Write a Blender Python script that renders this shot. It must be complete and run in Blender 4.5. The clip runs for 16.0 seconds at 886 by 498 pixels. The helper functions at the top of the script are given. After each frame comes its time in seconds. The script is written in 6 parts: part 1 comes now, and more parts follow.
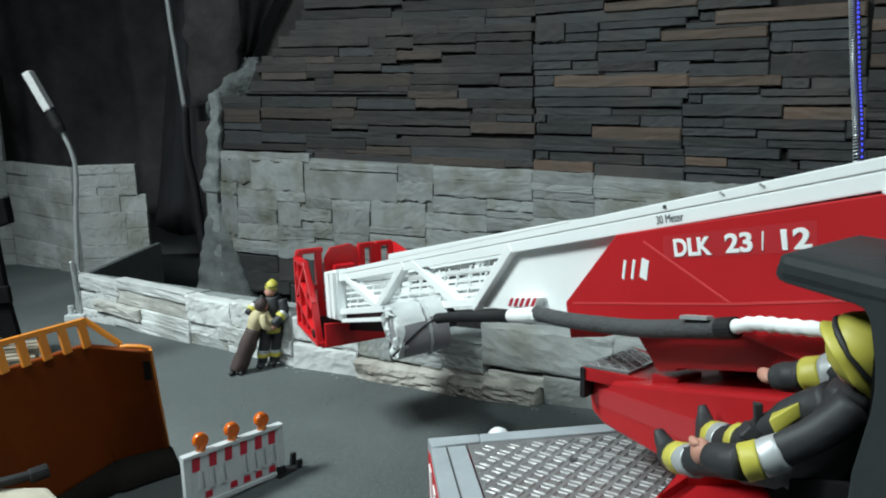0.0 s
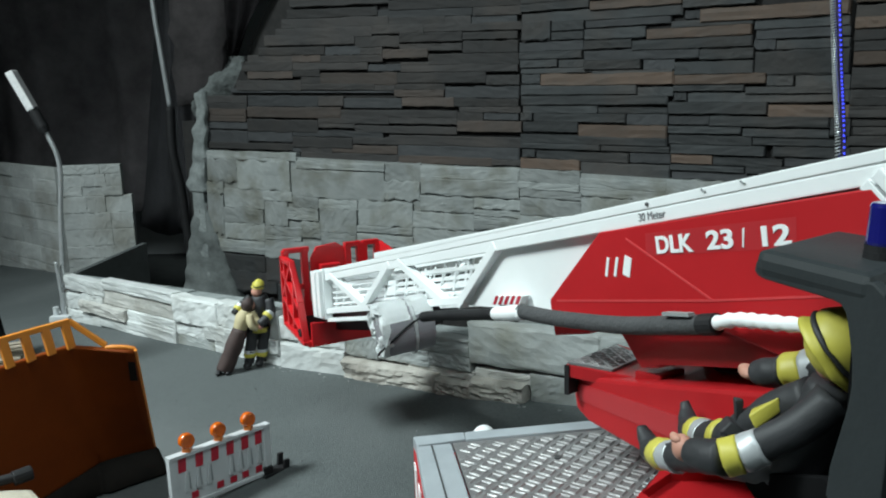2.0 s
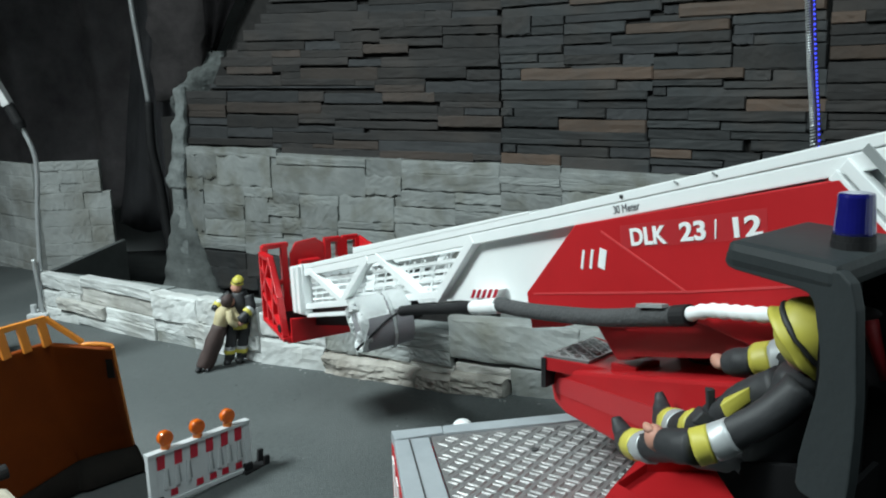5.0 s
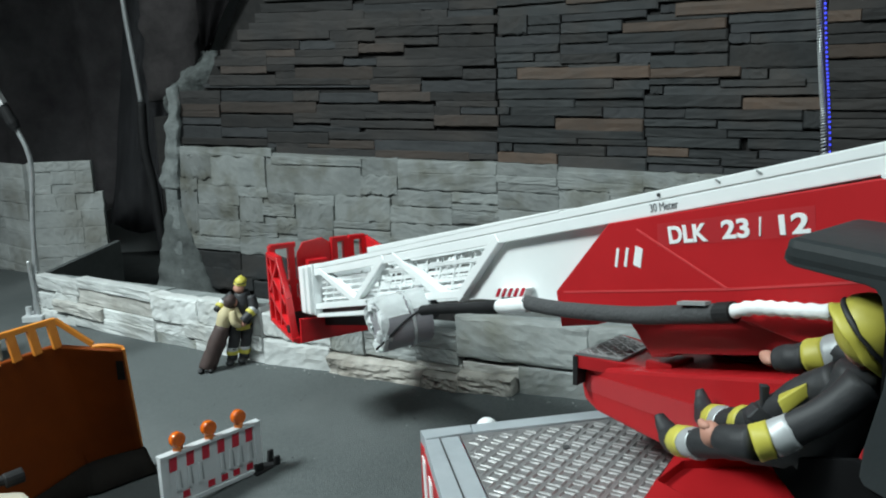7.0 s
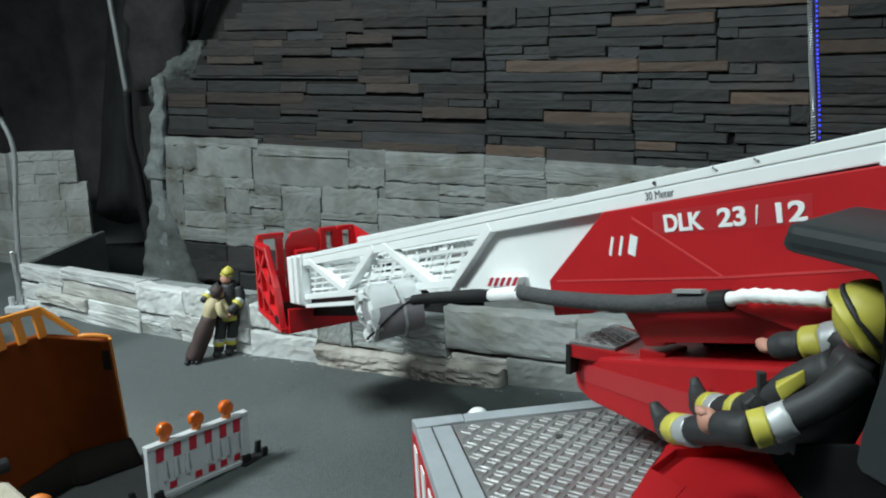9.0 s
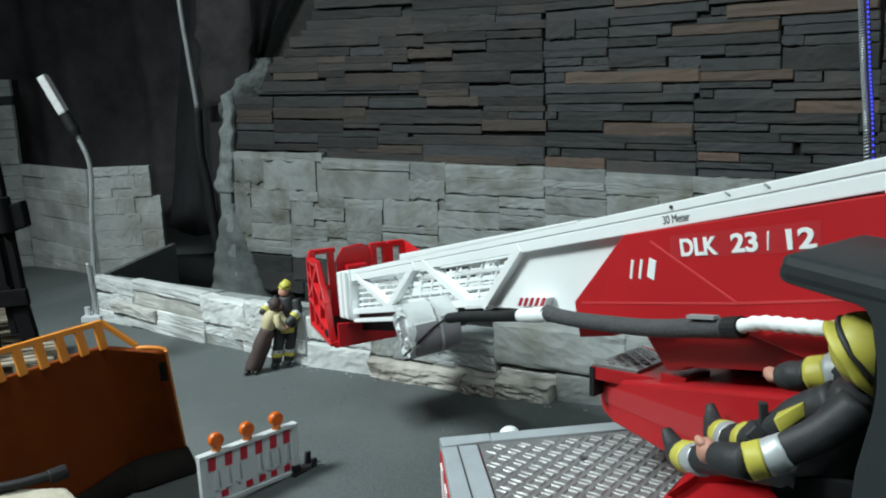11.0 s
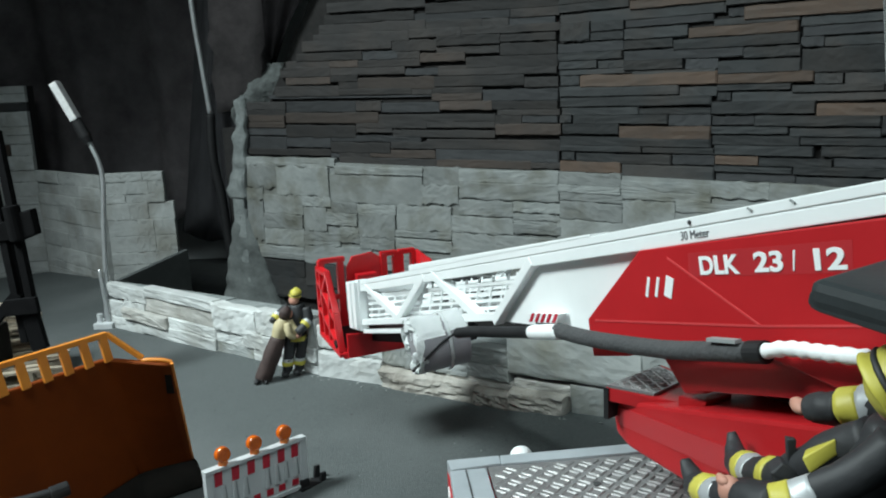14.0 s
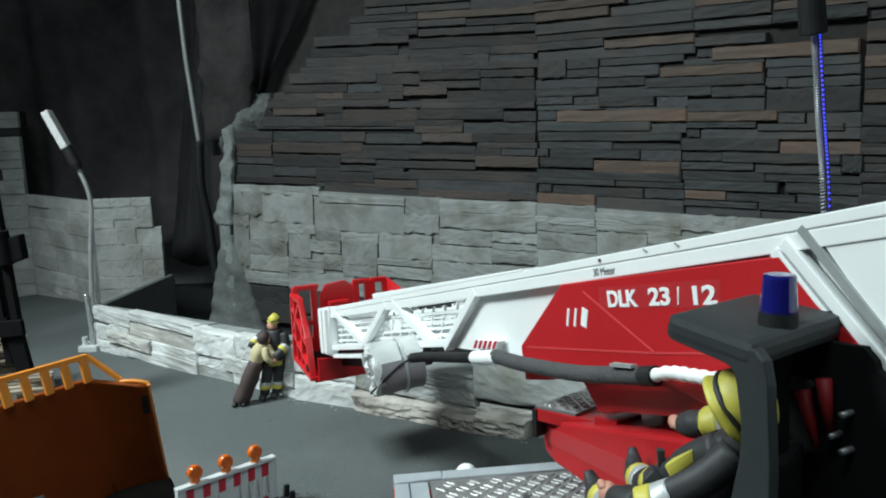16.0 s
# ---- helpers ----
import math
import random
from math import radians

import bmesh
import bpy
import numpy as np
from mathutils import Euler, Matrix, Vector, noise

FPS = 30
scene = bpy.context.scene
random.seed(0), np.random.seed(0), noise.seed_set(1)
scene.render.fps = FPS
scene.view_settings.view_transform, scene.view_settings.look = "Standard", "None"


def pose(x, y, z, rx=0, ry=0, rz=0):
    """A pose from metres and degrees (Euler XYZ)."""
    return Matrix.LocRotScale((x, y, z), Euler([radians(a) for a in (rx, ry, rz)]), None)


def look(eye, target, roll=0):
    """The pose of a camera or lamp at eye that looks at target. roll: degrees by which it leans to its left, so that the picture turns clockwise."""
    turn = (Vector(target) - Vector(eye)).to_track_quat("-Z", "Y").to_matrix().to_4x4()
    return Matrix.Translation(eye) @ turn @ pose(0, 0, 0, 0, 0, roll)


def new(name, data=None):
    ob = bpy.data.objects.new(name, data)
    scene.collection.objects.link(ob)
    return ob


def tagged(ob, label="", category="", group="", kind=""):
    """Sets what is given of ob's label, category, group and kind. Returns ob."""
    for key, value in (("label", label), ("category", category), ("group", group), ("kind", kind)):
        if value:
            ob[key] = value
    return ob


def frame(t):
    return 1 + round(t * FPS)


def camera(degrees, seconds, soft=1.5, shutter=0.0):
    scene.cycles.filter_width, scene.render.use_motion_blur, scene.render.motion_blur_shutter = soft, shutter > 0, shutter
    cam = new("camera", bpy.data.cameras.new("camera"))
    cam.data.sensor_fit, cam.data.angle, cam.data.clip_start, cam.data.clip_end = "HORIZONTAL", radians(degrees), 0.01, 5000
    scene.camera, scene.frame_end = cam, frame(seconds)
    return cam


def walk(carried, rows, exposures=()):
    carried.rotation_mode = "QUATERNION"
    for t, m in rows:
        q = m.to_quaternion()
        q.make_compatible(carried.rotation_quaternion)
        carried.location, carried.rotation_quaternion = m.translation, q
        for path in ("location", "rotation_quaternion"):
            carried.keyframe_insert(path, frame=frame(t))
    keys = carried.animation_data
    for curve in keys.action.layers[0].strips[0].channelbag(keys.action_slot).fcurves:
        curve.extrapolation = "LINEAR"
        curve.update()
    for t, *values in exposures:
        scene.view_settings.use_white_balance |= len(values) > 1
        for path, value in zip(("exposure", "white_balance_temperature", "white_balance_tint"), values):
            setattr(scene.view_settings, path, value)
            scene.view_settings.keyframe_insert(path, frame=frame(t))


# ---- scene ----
# ---------------------------------------------------------------- camera
cam = camera(57.0, 16.0, soft=2.0)
PATH = [
    (0.0, -0.0059, -0.0012, 0.4298, 78.975, 1.449, 1.184),
    (0.5, -0.0053, -0.0024, 0.4299, 78.926, 1.500, 0.985),
    (1.0, -0.0045, -0.0036, 0.4300, 78.878, 1.551, 0.786),
    (1.5, -0.0042, -0.0036, 0.4306, 78.869, 1.558, 0.593),
    (2.0, -0.0033, -0.0014, 0.4296, 78.858, 1.592, 0.330),
    (2.5, -0.0025, 0.0007, 0.4286, 78.805, 1.620, 0.132),
    (3.0, -0.0013, 0.0009, 0.4273, 78.708, 1.663, -0.114),
    (3.5, 0.0000, 0.0000, 0.4274, 78.690, 1.685, -0.337),
    (4.0, -0.0003, -0.0013, 0.4283, 78.634, 1.665, -0.557),
    (4.5, 0.0006, -0.0012, 0.4279, 78.577, 1.665, -0.748),
    (6.8, -0.0104, -0.0023, 0.4301, 78.421, 1.709, -1.752),
    (7.0, -0.0262, -0.0011, 0.4290, 78.440, 1.774, -1.948),
    (7.5, -0.0408, 0.0012, 0.4236, 78.312, 2.567, -3.671),
    (8.0, -0.0622, 0.0117, 0.4143, 78.045, 2.150, -9.490),
    (8.5, -0.0469, 0.0059, 0.4181, 78.092, 2.092, -10.733),
    (9.0, -0.0309, 0.0011, 0.4251, 78.003, 1.237, -2.882),
    (9.2, -0.0096, -0.0082, 0.4310, 78.139, 2.217, -0.285),
    (11.5, -0.0012, -0.0014, 0.4347, 78.872, 2.214, 2.043),
    (12.0, 0.0054, 0.0039, 0.4380, 78.939, 2.320, 1.370),
    (12.5, 0.0175, 0.0053, 0.4336, 78.912, 3.487, 0.453),
    (13.0, 0.0007, 0.0018, 0.4344, 78.915, 3.389, 1.448),
    (13.5, 0.0018, 0.0098, 0.4327, 78.964, 3.054, 2.715),
    (14.0, 0.0015, 0.0166, 0.4365, 78.985, 2.569, 3.069),
    (14.5, -0.0028, 0.0281, 0.4405, 79.231, 2.633, 2.754),
    (15.0, 0.0151, 0.0224, 0.4340, 79.710, 2.354, -1.121),
    (15.5, 0.0169, -0.0093, 0.4433, 80.108, 2.232, 1.075),
    (16.0, 0.0333, -0.0290, 0.4479, 80.850, 1.820, 2.640),
]
walk(cam, [(t, pose(x, y, z, rx, ry, rz)) for t, x, y, z, rx, ry, rz in PATH],
     [(0.0, 0.26, 6180, 3.5), (7.0, 0.22, 6180, 3.5), (8.0, 0.14, 6180, 3.5), (9.0, 0.12, 6180, 3.5), (11.5, 0.25, 6180, 3.5), (14.0, 0.26, 6180, 3.5), (16.0, 0.30, 6180, 3.5)])

# ---------------------------------------------------------------- light
world = bpy.data.worlds.new("room")
world.use_nodes = True
world.node_tree.nodes["Background"].inputs[0].default_value = (0.5, 0.56, 0.6, 1)
world.node_tree.nodes["Background"].inputs[1].default_value = 0.05
scene.world = world


def area(name, eye, target, power, sx, sy, colour, spread=180):
    data = bpy.data.lights.new(name, "AREA")
    data.shape, data.size, data.size_y, data.energy, data.color = "RECTANGLE", sx, sy, power, colour
    data.spread = radians(spread)
    ob = new(name, data)
    ob.matrix_world = look(eye, target)
    return ob


# a bright work lamp hung over the road on the open side, and ceiling tubes behind the camera
area("work_light", (-1.78, 0.50, 1.95), (-0.36, 1.10, 0.0), 22.3, 0.60, 0.60, (0.94, 1.0, 0.99), 92)
area("tube_light", (-0.15, -0.38, 1.90), (-0.05, 0.60, 0.0), 9.6, 1.3, 0.5, (0.91, 1.0, 1.0), 136)


# ---------------------------------------------------------------- materials
def material(name, colour, rough=0.6, metal=0.0, other=None, grain=60.0, mix=0.5, bump=0.0, bump_scale=None, vary=0.0,
             stains=0.0, stain_colour=(0.03, 0.03, 0.03), stain_scale=6.0, coat=0.0, spec=0.5):
    m = bpy.data.materials.new(name)
    m.use_nodes = True
    nt = m.node_tree
    nodes, links = nt.nodes, nt.links
    bsdf = nodes["Principled BSDF"]
    bsdf.inputs["Roughness"].default_value = rough
    bsdf.inputs["Metallic"].default_value = metal
    bsdf.inputs["Coat Weight"].default_value = coat
    bsdf.inputs["Specular IOR Level"].default_value = spec
    coord = nodes.new("ShaderNodeNewGeometry")
    big = nodes.new("ShaderNodeTexNoise")
    big.inputs["Scale"].default_value = grain
    big.inputs["Detail"].default_value = 6
    big.inputs["Roughness"].default_value = 0.65
    links.new(coord.outputs["Position"], big.inputs["Vector"])
    ramp = nodes.new("ShaderNodeValToRGB")
    ramp.color_ramp.elements[0].position, ramp.color_ramp.elements[1].position = 0.5 - mix * 0.4, 0.5 + mix * 0.4
    ramp.color_ramp.elements[0].color = (*colour, 1)
    ramp.color_ramp.elements[1].color = (*(other or colour), 1)
    links.new(big.outputs["Fac"], ramp.inputs["Fac"])
    out = ramp.outputs["Color"]
    if stains:
        st = nodes.new("ShaderNodeTexNoise")
        st.inputs["Scale"].default_value = stain_scale
        st.inputs["Detail"].default_value = 8
        links.new(coord.outputs["Position"], st.inputs["Vector"])
        r2 = nodes.new("ShaderNodeValToRGB")
        r2.color_ramp.elements[0].position, r2.color_ramp.elements[1].position = 0.48, 0.72
        r2.color_ramp.elements[0].color, r2.color_ramp.elements[1].color = (0, 0, 0, 1), (stains, stains, stains, 1)
        links.new(st.outputs["Fac"], r2.inputs["Fac"])
        mx = nodes.new("ShaderNodeMix")
        mx.data_type = "RGBA"
        links.new(r2.outputs["Color"], mx.inputs["Factor"])
        links.new(out, mx.inputs["A"])
        mx.inputs["B"].default_value = (*stain_colour, 1)
        out = mx.outputs["Result"]
    if vary:
        info = nodes.new("ShaderNodeObjectInfo")
        rng = nodes.new("ShaderNodeMapRange")
        rng.inputs["To Min"].default_value, rng.inputs["To Max"].default_value = 1 - vary, 1 + vary
        links.new(info.outputs["Random"], rng.inputs["Value"])
        hsv = nodes.new("ShaderNodeHueSaturation")
        links.new(rng.outputs["Result"], hsv.inputs["Value"])
        links.new(out, hsv.inputs["Color"])
        out = hsv.outputs["Color"]
    links.new(out, bsdf.inputs["Base Color"])
    if bump:
        fine = nodes.new("ShaderNodeTexNoise")
        fine.inputs["Scale"].default_value = bump_scale or grain * 4
        fine.inputs["Detail"].default_value = 8
        links.new(coord.outputs["Position"], fine.inputs["Vector"])
        b = nodes.new("ShaderNodeBump")
        b.inputs["Strength"].default_value = bump
        b.inputs["Distance"].default_value = 0.004
        links.new(fine.outputs["Fac"], b.inputs["Height"])
        links.new(b.outputs["Normal"], bsdf.inputs["Normal"])
    return m


M_ROAD = material("road_felt", (0.056, 0.064, 0.065), 0.82, other=(0.090, 0.101, 0.101), grain=260, mix=0.5, bump=0.45, bump_scale=560,
                  stains=0.75, stain_colour=(0.114, 0.124, 0.124), stain_scale=4)
M_SLATE = material("slate", (0.0210, 0.0226, 0.0236), 0.75, other=(0.0435, 0.0470, 0.0490), grain=11, mix=0.8, bump=0.45, bump_scale=70, vary=0.42,
                   stains=0.6, stain_colour=(0.058, 0.045, 0.037), stain_scale=7)
M_RUST = material("brown_slate", (0.052, 0.043, 0.037), 0.72, other=(0.105, 0.067, 0.046), grain=11, mix=0.8, bump=0.3, bump_scale=90, vary=0.35)
M_PALE = material("pale_stone", (0.185, 0.20, 0.197), 0.8, other=(0.32, 0.335, 0.326), grain=14, mix=0.8, bump=0.4, bump_scale=75, vary=0.22,
                  stains=0.9, stain_colour=(0.135, 0.134, 0.108), stain_scale=13)
M_WHITE_STONE = material("white_stone", (0.42, 0.435, 0.43), 0.85, other=(0.59, 0.61, 0.60), grain=14, bump=0.35, bump_scale=90, vary=0.10,
                         stains=0.4, stain_colour=(0.20, 0.185, 0.15), stain_scale=12)
M_TAN_STONE = material("tan_stone", (0.30, 0.285, 0.25), 0.85, other=(0.52, 0.50, 0.46), grain=22, bump=0.8, bump_scale=110, vary=0.12,
                       stains=0.7, stain_colour=(0.13, 0.11, 0.085), stain_scale=16)
M_SAND = material("sand_stone", (0.34, 0.335, 0.31), 0.85, other=(0.50, 0.495, 0.47), grain=18, bump=0.5, bump_scale=110, vary=0.08,
                  stains=0.5, stain_colour=(0.20, 0.185, 0.15), stain_scale=14)
M_PIER = material("pier_stone", (0.27, 0.285, 0.282), 0.85, other=(0.46, 0.475, 0.465), grain=12, mix=0.8, bump=0.5, bump_scale=60, vary=0.12,
                  stains=0.8, stain_colour=(0.21, 0.205, 0.175), stain_scale=9)
M_DUSK = material("dusky_slate", (0.0164, 0.0158, 0.0159), 0.75, other=(0.0350, 0.0326, 0.0318), grain=11, mix=0.8, bump=0.4, bump_scale=70, vary=0.42,
                  stains=0.6, stain_colour=(0.050, 0.040, 0.034), stain_scale=7)
M_UMBER = material("umber_slate", (0.037, 0.032, 0.029), 0.75, other=(0.070, 0.051, 0.041), grain=12, mix=0.8, bump=0.35, bump_scale=80, vary=0.3)
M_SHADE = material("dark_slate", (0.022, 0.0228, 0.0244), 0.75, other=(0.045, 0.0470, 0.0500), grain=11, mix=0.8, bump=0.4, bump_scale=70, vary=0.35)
M_BACK = material("dark_mortar", (0.014, 0.0135, 0.0135), 0.95, other=(0.028, 0.026, 0.025), grain=50)
M_PLASTER = material("grey_plaster", (0.14, 0.156, 0.156), 0.9, other=(0.28, 0.303, 0.298), grain=26, bump=0.8, bump_scale=120)
M_CLOTH = material("black_cloth", (0.108, 0.100, 0.105), 0.85, other=(0.240, 0.222, 0.230), grain=7, bump=0.3, bump_scale=300,
                   stains=0.35, stain_colour=(0.22, 0.22, 0.23), stain_scale=3, spec=0.1)
M_VELVET = material("black_velvet", (0.016, 0.0150, 0.0160), 0.95, other=(0.034, 0.031, 0.033), grain=9, bump=0.3, bump_scale=300, spec=0.05)
M_DARKBOARD = material("dark_board", (0.040, 0.045, 0.045), 0.8, other=(0.060, 0.066, 0.066), grain=30)
# kept bright so that the unseen room walls and ceiling bounce fill light
M_ROOM = material("room_paint", (0.58, 0.60, 0.60), 0.9, other=(0.66, 0.68, 0.68), grain=3)
M_WHITE = material("white_enamel", (0.80, 0.83, 0.83), 0.32, other=(0.87, 0.89, 0.89), grain=12, coat=0.2)
M_RED = material("red_enamel", (0.38, 0.011, 0.015), 0.48, other=(0.45, 0.015, 0.020), grain=14, coat=0.08, bump=0.03, bump_scale=60, spec=0.24)
M_BASKET = material("red_plastic", (0.50, 0.010, 0.016), 0.3, other=(0.60, 0.016, 0.022), grain=20, coat=0.3)
M_DARK = material("dark_grey_plastic", (0.014, 0.0185, 0.0202), 0.62, other=(0.022, 0.0275, 0.0293), grain=30, bump=0.06, bump_scale=300)
M_BLACK = material("black_rubber", (0.010, 0.010, 0.011), 0.6, other=(0.018, 0.018, 0.019), grain=60, spec=0.25)
# also used for sheets that stand in for shade under boom and hood
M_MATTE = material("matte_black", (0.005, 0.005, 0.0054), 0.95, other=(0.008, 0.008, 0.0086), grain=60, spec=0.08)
M_FOAM = material("grey_foam", (0.048, 0.049, 0.051), 0.85, other=(0.065, 0.066, 0.068), grain=120, bump=0.3)
M_TAPE = material("white_tape", (0.84, 0.87, 0.87), 0.45, other=(0.90, 0.92, 0.92), grain=90, bump=0.15, bump_scale=260)
M_ALU = material("aluminium", (0.42, 0.46, 0.49), 0.42, metal=0.35, other=(0.50, 0.54, 0.57), grain=40, bump=0.05)
M_TREAD = material("tread_plate", (0.255, 0.25, 0.25), 0.40, metal=0.55, other=(0.34, 0.335, 0.335), grain=50, bump=0.12, bump_scale=250)
M_ORANGE = material("orange_paint", (0.62, 0.20, 0.02), 0.45, other=(0.72, 0.27, 0.03), grain=30)
M_ORANGE_DARK = material("worn_orange_paint", (0.205, 0.042, 0.003), 0.7, other=(0.140, 0.028, 0.003), grain=7, bump=0.06, bump_scale=80, spec=0.15,
                         stains=0.4, stain_colour=(0.08, 0.022, 0.006), stain_scale=11)
M_RUBBER_EDGE = material("rubber_edge", (0.007, 0.0062, 0.0052), 0.85, other=(0.013, 0.011, 0.009), grain=40, spec=0.15)
M_CHROME = material("brushed_steel", (0.50, 0.52, 0.53), 0.34, metal=0.6, other=(0.62, 0.64, 0.65), grain=40)
M_WOOD = material("raw_wood", (0.24, 0.20, 0.15), 0.7, other=(0.36, 0.31, 0.24), grain=60, bump=0.2)
M_LILAC = material("lilac_metal", (0.27, 0.26, 0.28), 0.5, metal=0.1, other=(0.33, 0.32, 0.34), grain=30)


# ---------------------------------------------------------------- building helpers
def mesh_of(bm, name, *mats, smooth=False):
    bmesh.ops.recalc_face_normals(bm, faces=bm.faces)
    me = bpy.data.meshes.new(name)
    bm.to_mesh(me)
    bm.free()
    for m in mats:
        me.materials.append(m)
    if smooth:
        for p in me.polygons:
            p.use_smooth = True
    return me


def part(name, bm, mat, parent=None, label="", smooth=False):
    mats = mat if isinstance(mat, (list, tuple)) else (mat,)
    ob = new(name, mesh_of(bm, name, *mats, smooth=smooth))
    if parent is not None:
        ob.parent = parent
        ob.matrix_parent_inverse = parent.matrix_basis.inverted()
    if label:
        tagged(ob, label)
    return ob


def empty(name, at, label, category, group="", kind=""):
    ob = new(name)
    ob.empty_display_size = 0.02
    ob.location = at
    return tagged(ob, label, category, group, kind)


def box_bm(x0, x1, y0, y1, z0, z1, bevel=0.0, bm=None, mi=0):
    bm2 = bmesh.new()
    bmesh.ops.create_cube(bm2, size=1.0)
    for v in bm2.verts:
        v.co = Vector(((x0 + x1) / 2 + v.co.x * (x1 - x0), (y0 + y1) / 2 + v.co.y * (y1 - y0), (z0 + z1) / 2 + v.co.z * (z1 - z0)))
    if bevel:
        bmesh.ops.bevel(bm2, geom=bm2.edges[:], offset=bevel, segments=2, affect="EDGES", profile=0.6)
    return merge(bm, bm2, mi)


def merge(bm, bm2, mi=0, m=None):
    """Adds bm2 to bm (a new one if None), with its material index."""
    if m is not None:
        bm2.transform(m)
    for f in bm2.faces:
        f.material_index = mi
    if bm is None:
        return bm2
    me = bpy.data.meshes.new("tmp")
    bm2.to_mesh(me)
    bm2.free()
    bm.from_mesh(me)
    bpy.data.meshes.remove(me)
    return bm


def prism(points, offset, bevel=0.0, bm=None, mi=0):
    """A solid from a flat ring of points, thickened by the vector offset."""
    bm2 = bmesh.new()
    o = Vector(offset)
    a = [bm2.verts.new(Vector(p)) for p in points]
    b = [bm2.verts.new(Vector(p) + o) for p in points]
    bm2.faces.new(a)
    bm2.faces.new(list(reversed(b)))
    for i in range(len(a)):
        j = (i + 1) % len(a)
        bm2.faces.new((a[j], a[i], b[i], b[j]))
    bmesh.ops.recalc_face_normals(bm2, faces=bm2.faces)
    if bevel:
        bmesh.ops.bevel(bm2, geom=bm2.edges[:], offset=bevel, segments=2, affect="EDGES", profile=0.6)
    return merge(bm, bm2, mi)


def bar(p, q, w, h, bm=None, mi=0, upv=(0, 0, 1), bevel=0.0):
    """A bar of w (across) by h (along upv) from p to q."""
    p, q, upv = Vector(p), Vector(q), Vector(upv)
    a = (q - p).normalized()
    s = a.cross(upv).normalized()
    t = s.cross(a).normalized()
    ring = [p + s * (w / 2) * i + t * (h / 2) * j for i, j in ((-1, -1), (1, -1), (1, 1), (-1, 1))]
    return prism(ring, q - p, bevel, bm, mi)


def tube(points, radius, bm=None, mi=0, sides=12, caps=True):
    """A round tube along points; radius may be a list."""
    bm2 = bmesh.new()
    pts = [Vector(p) for p in points]
    rad = radius if isinstance(radius, (list, tuple)) else [radius] * len(pts)
    rings = []
    ref = None
    for i, p in enumerate(pts):
        a = (pts[min(i + 1, len(pts) - 1)] - pts[max(i - 1, 0)]).normalized()
        if ref is None:
            ref = a.orthogonal().normalized()
        ref = (ref - a * ref.dot(a)).normalized()
        s = a.cross(ref)
        rings.append([bm2.verts.new(p + (ref * math.cos(k) + s * math.sin(k)) * rad[i]) for k in (2 * math.pi * j / sides for j in range(sides))])
    for r0, r1 in zip(rings, rings[1:]):
        for j in range(sides):
            bm2.faces.new((r0[j], r0[(j + 1) % sides], r1[(j + 1) % sides], r1[j]))
    if caps:
        bm2.faces.new(list(reversed(rings[0])))
        bm2.faces.new(rings[-1])
    return merge(bm, bm2, mi)


def curve(points, n=8):
    """Points on a smooth line through the given ones."""
    pts = [Vector(p) for p in points]
    out = []
    for i in range(len(pts) - 1):
        p0, p1, p2, p3 = pts[max(i - 1, 0)], pts[i], pts[i + 1], pts[min(i + 2, len(pts) - 1)]
        for k in range(n):
            t = k / n
            out.append(0.5 * (2 * p1 + (p2 - p0) * t + (2 * p0 - 5 * p1 + 4 * p2 - p3) * t * t + (3 * p1 - p0 - 3 * p2 + p3) * t ** 3))
    return out + [pts[-1]]


def ball(c, r, bm=None, mi=0, seg=14, squash=(1, 1, 1), turn=None):
    bm2 = bmesh.new()
    bmesh.ops.create_uvsphere(bm2, u_segments=seg, v_segments=max(6, seg // 2 + 2), radius=1.0)
    m = Matrix.Translation(c) @ (turn or Matrix()) @ Matrix.Diagonal((r * squash[0], r * squash[1], r * squash[2], 1))
    return merge(bm, bm2, mi, m)


def cylinder(p, q, r, bm=None, mi=0, sides=24, r2=None, bevel=0.0):
    p, q = Vector(p), Vector(q)
    bm2 = bmesh.new()
    bmesh.ops.create_cone(bm2, cap_ends=True, segments=sides, radius1=r, radius2=r if r2 is None else r2, depth=(q - p).length)
    if bevel:
        caps = [e for e in bm2.edges if len({round(v.co.z, 6) for v in e.verts}) == 1]
        bmesh.ops.bevel(bm2, geom=caps, offset=bevel, segments=2, affect="EDGES", profile=0.6)
    m = Matrix.Translation((p + q) / 2) @ (q - p).to_track_quat("Z", "Y").to_matrix().to_4x4()
    return merge(bm, bm2, mi, m)


def floor_z(x):
    """The road climbs gently towards +x."""
    return 0.0384 + 0.0924 * x


# ---------------------------------------------------------------- ground and room
KERB = [(-0.835, 1.72), (-0.49, 1.42), (-0.26, 1.22), (-0.15, 1.145), (0.03, 1.01), (0.30, 0.84), (0.62, 0.68)]


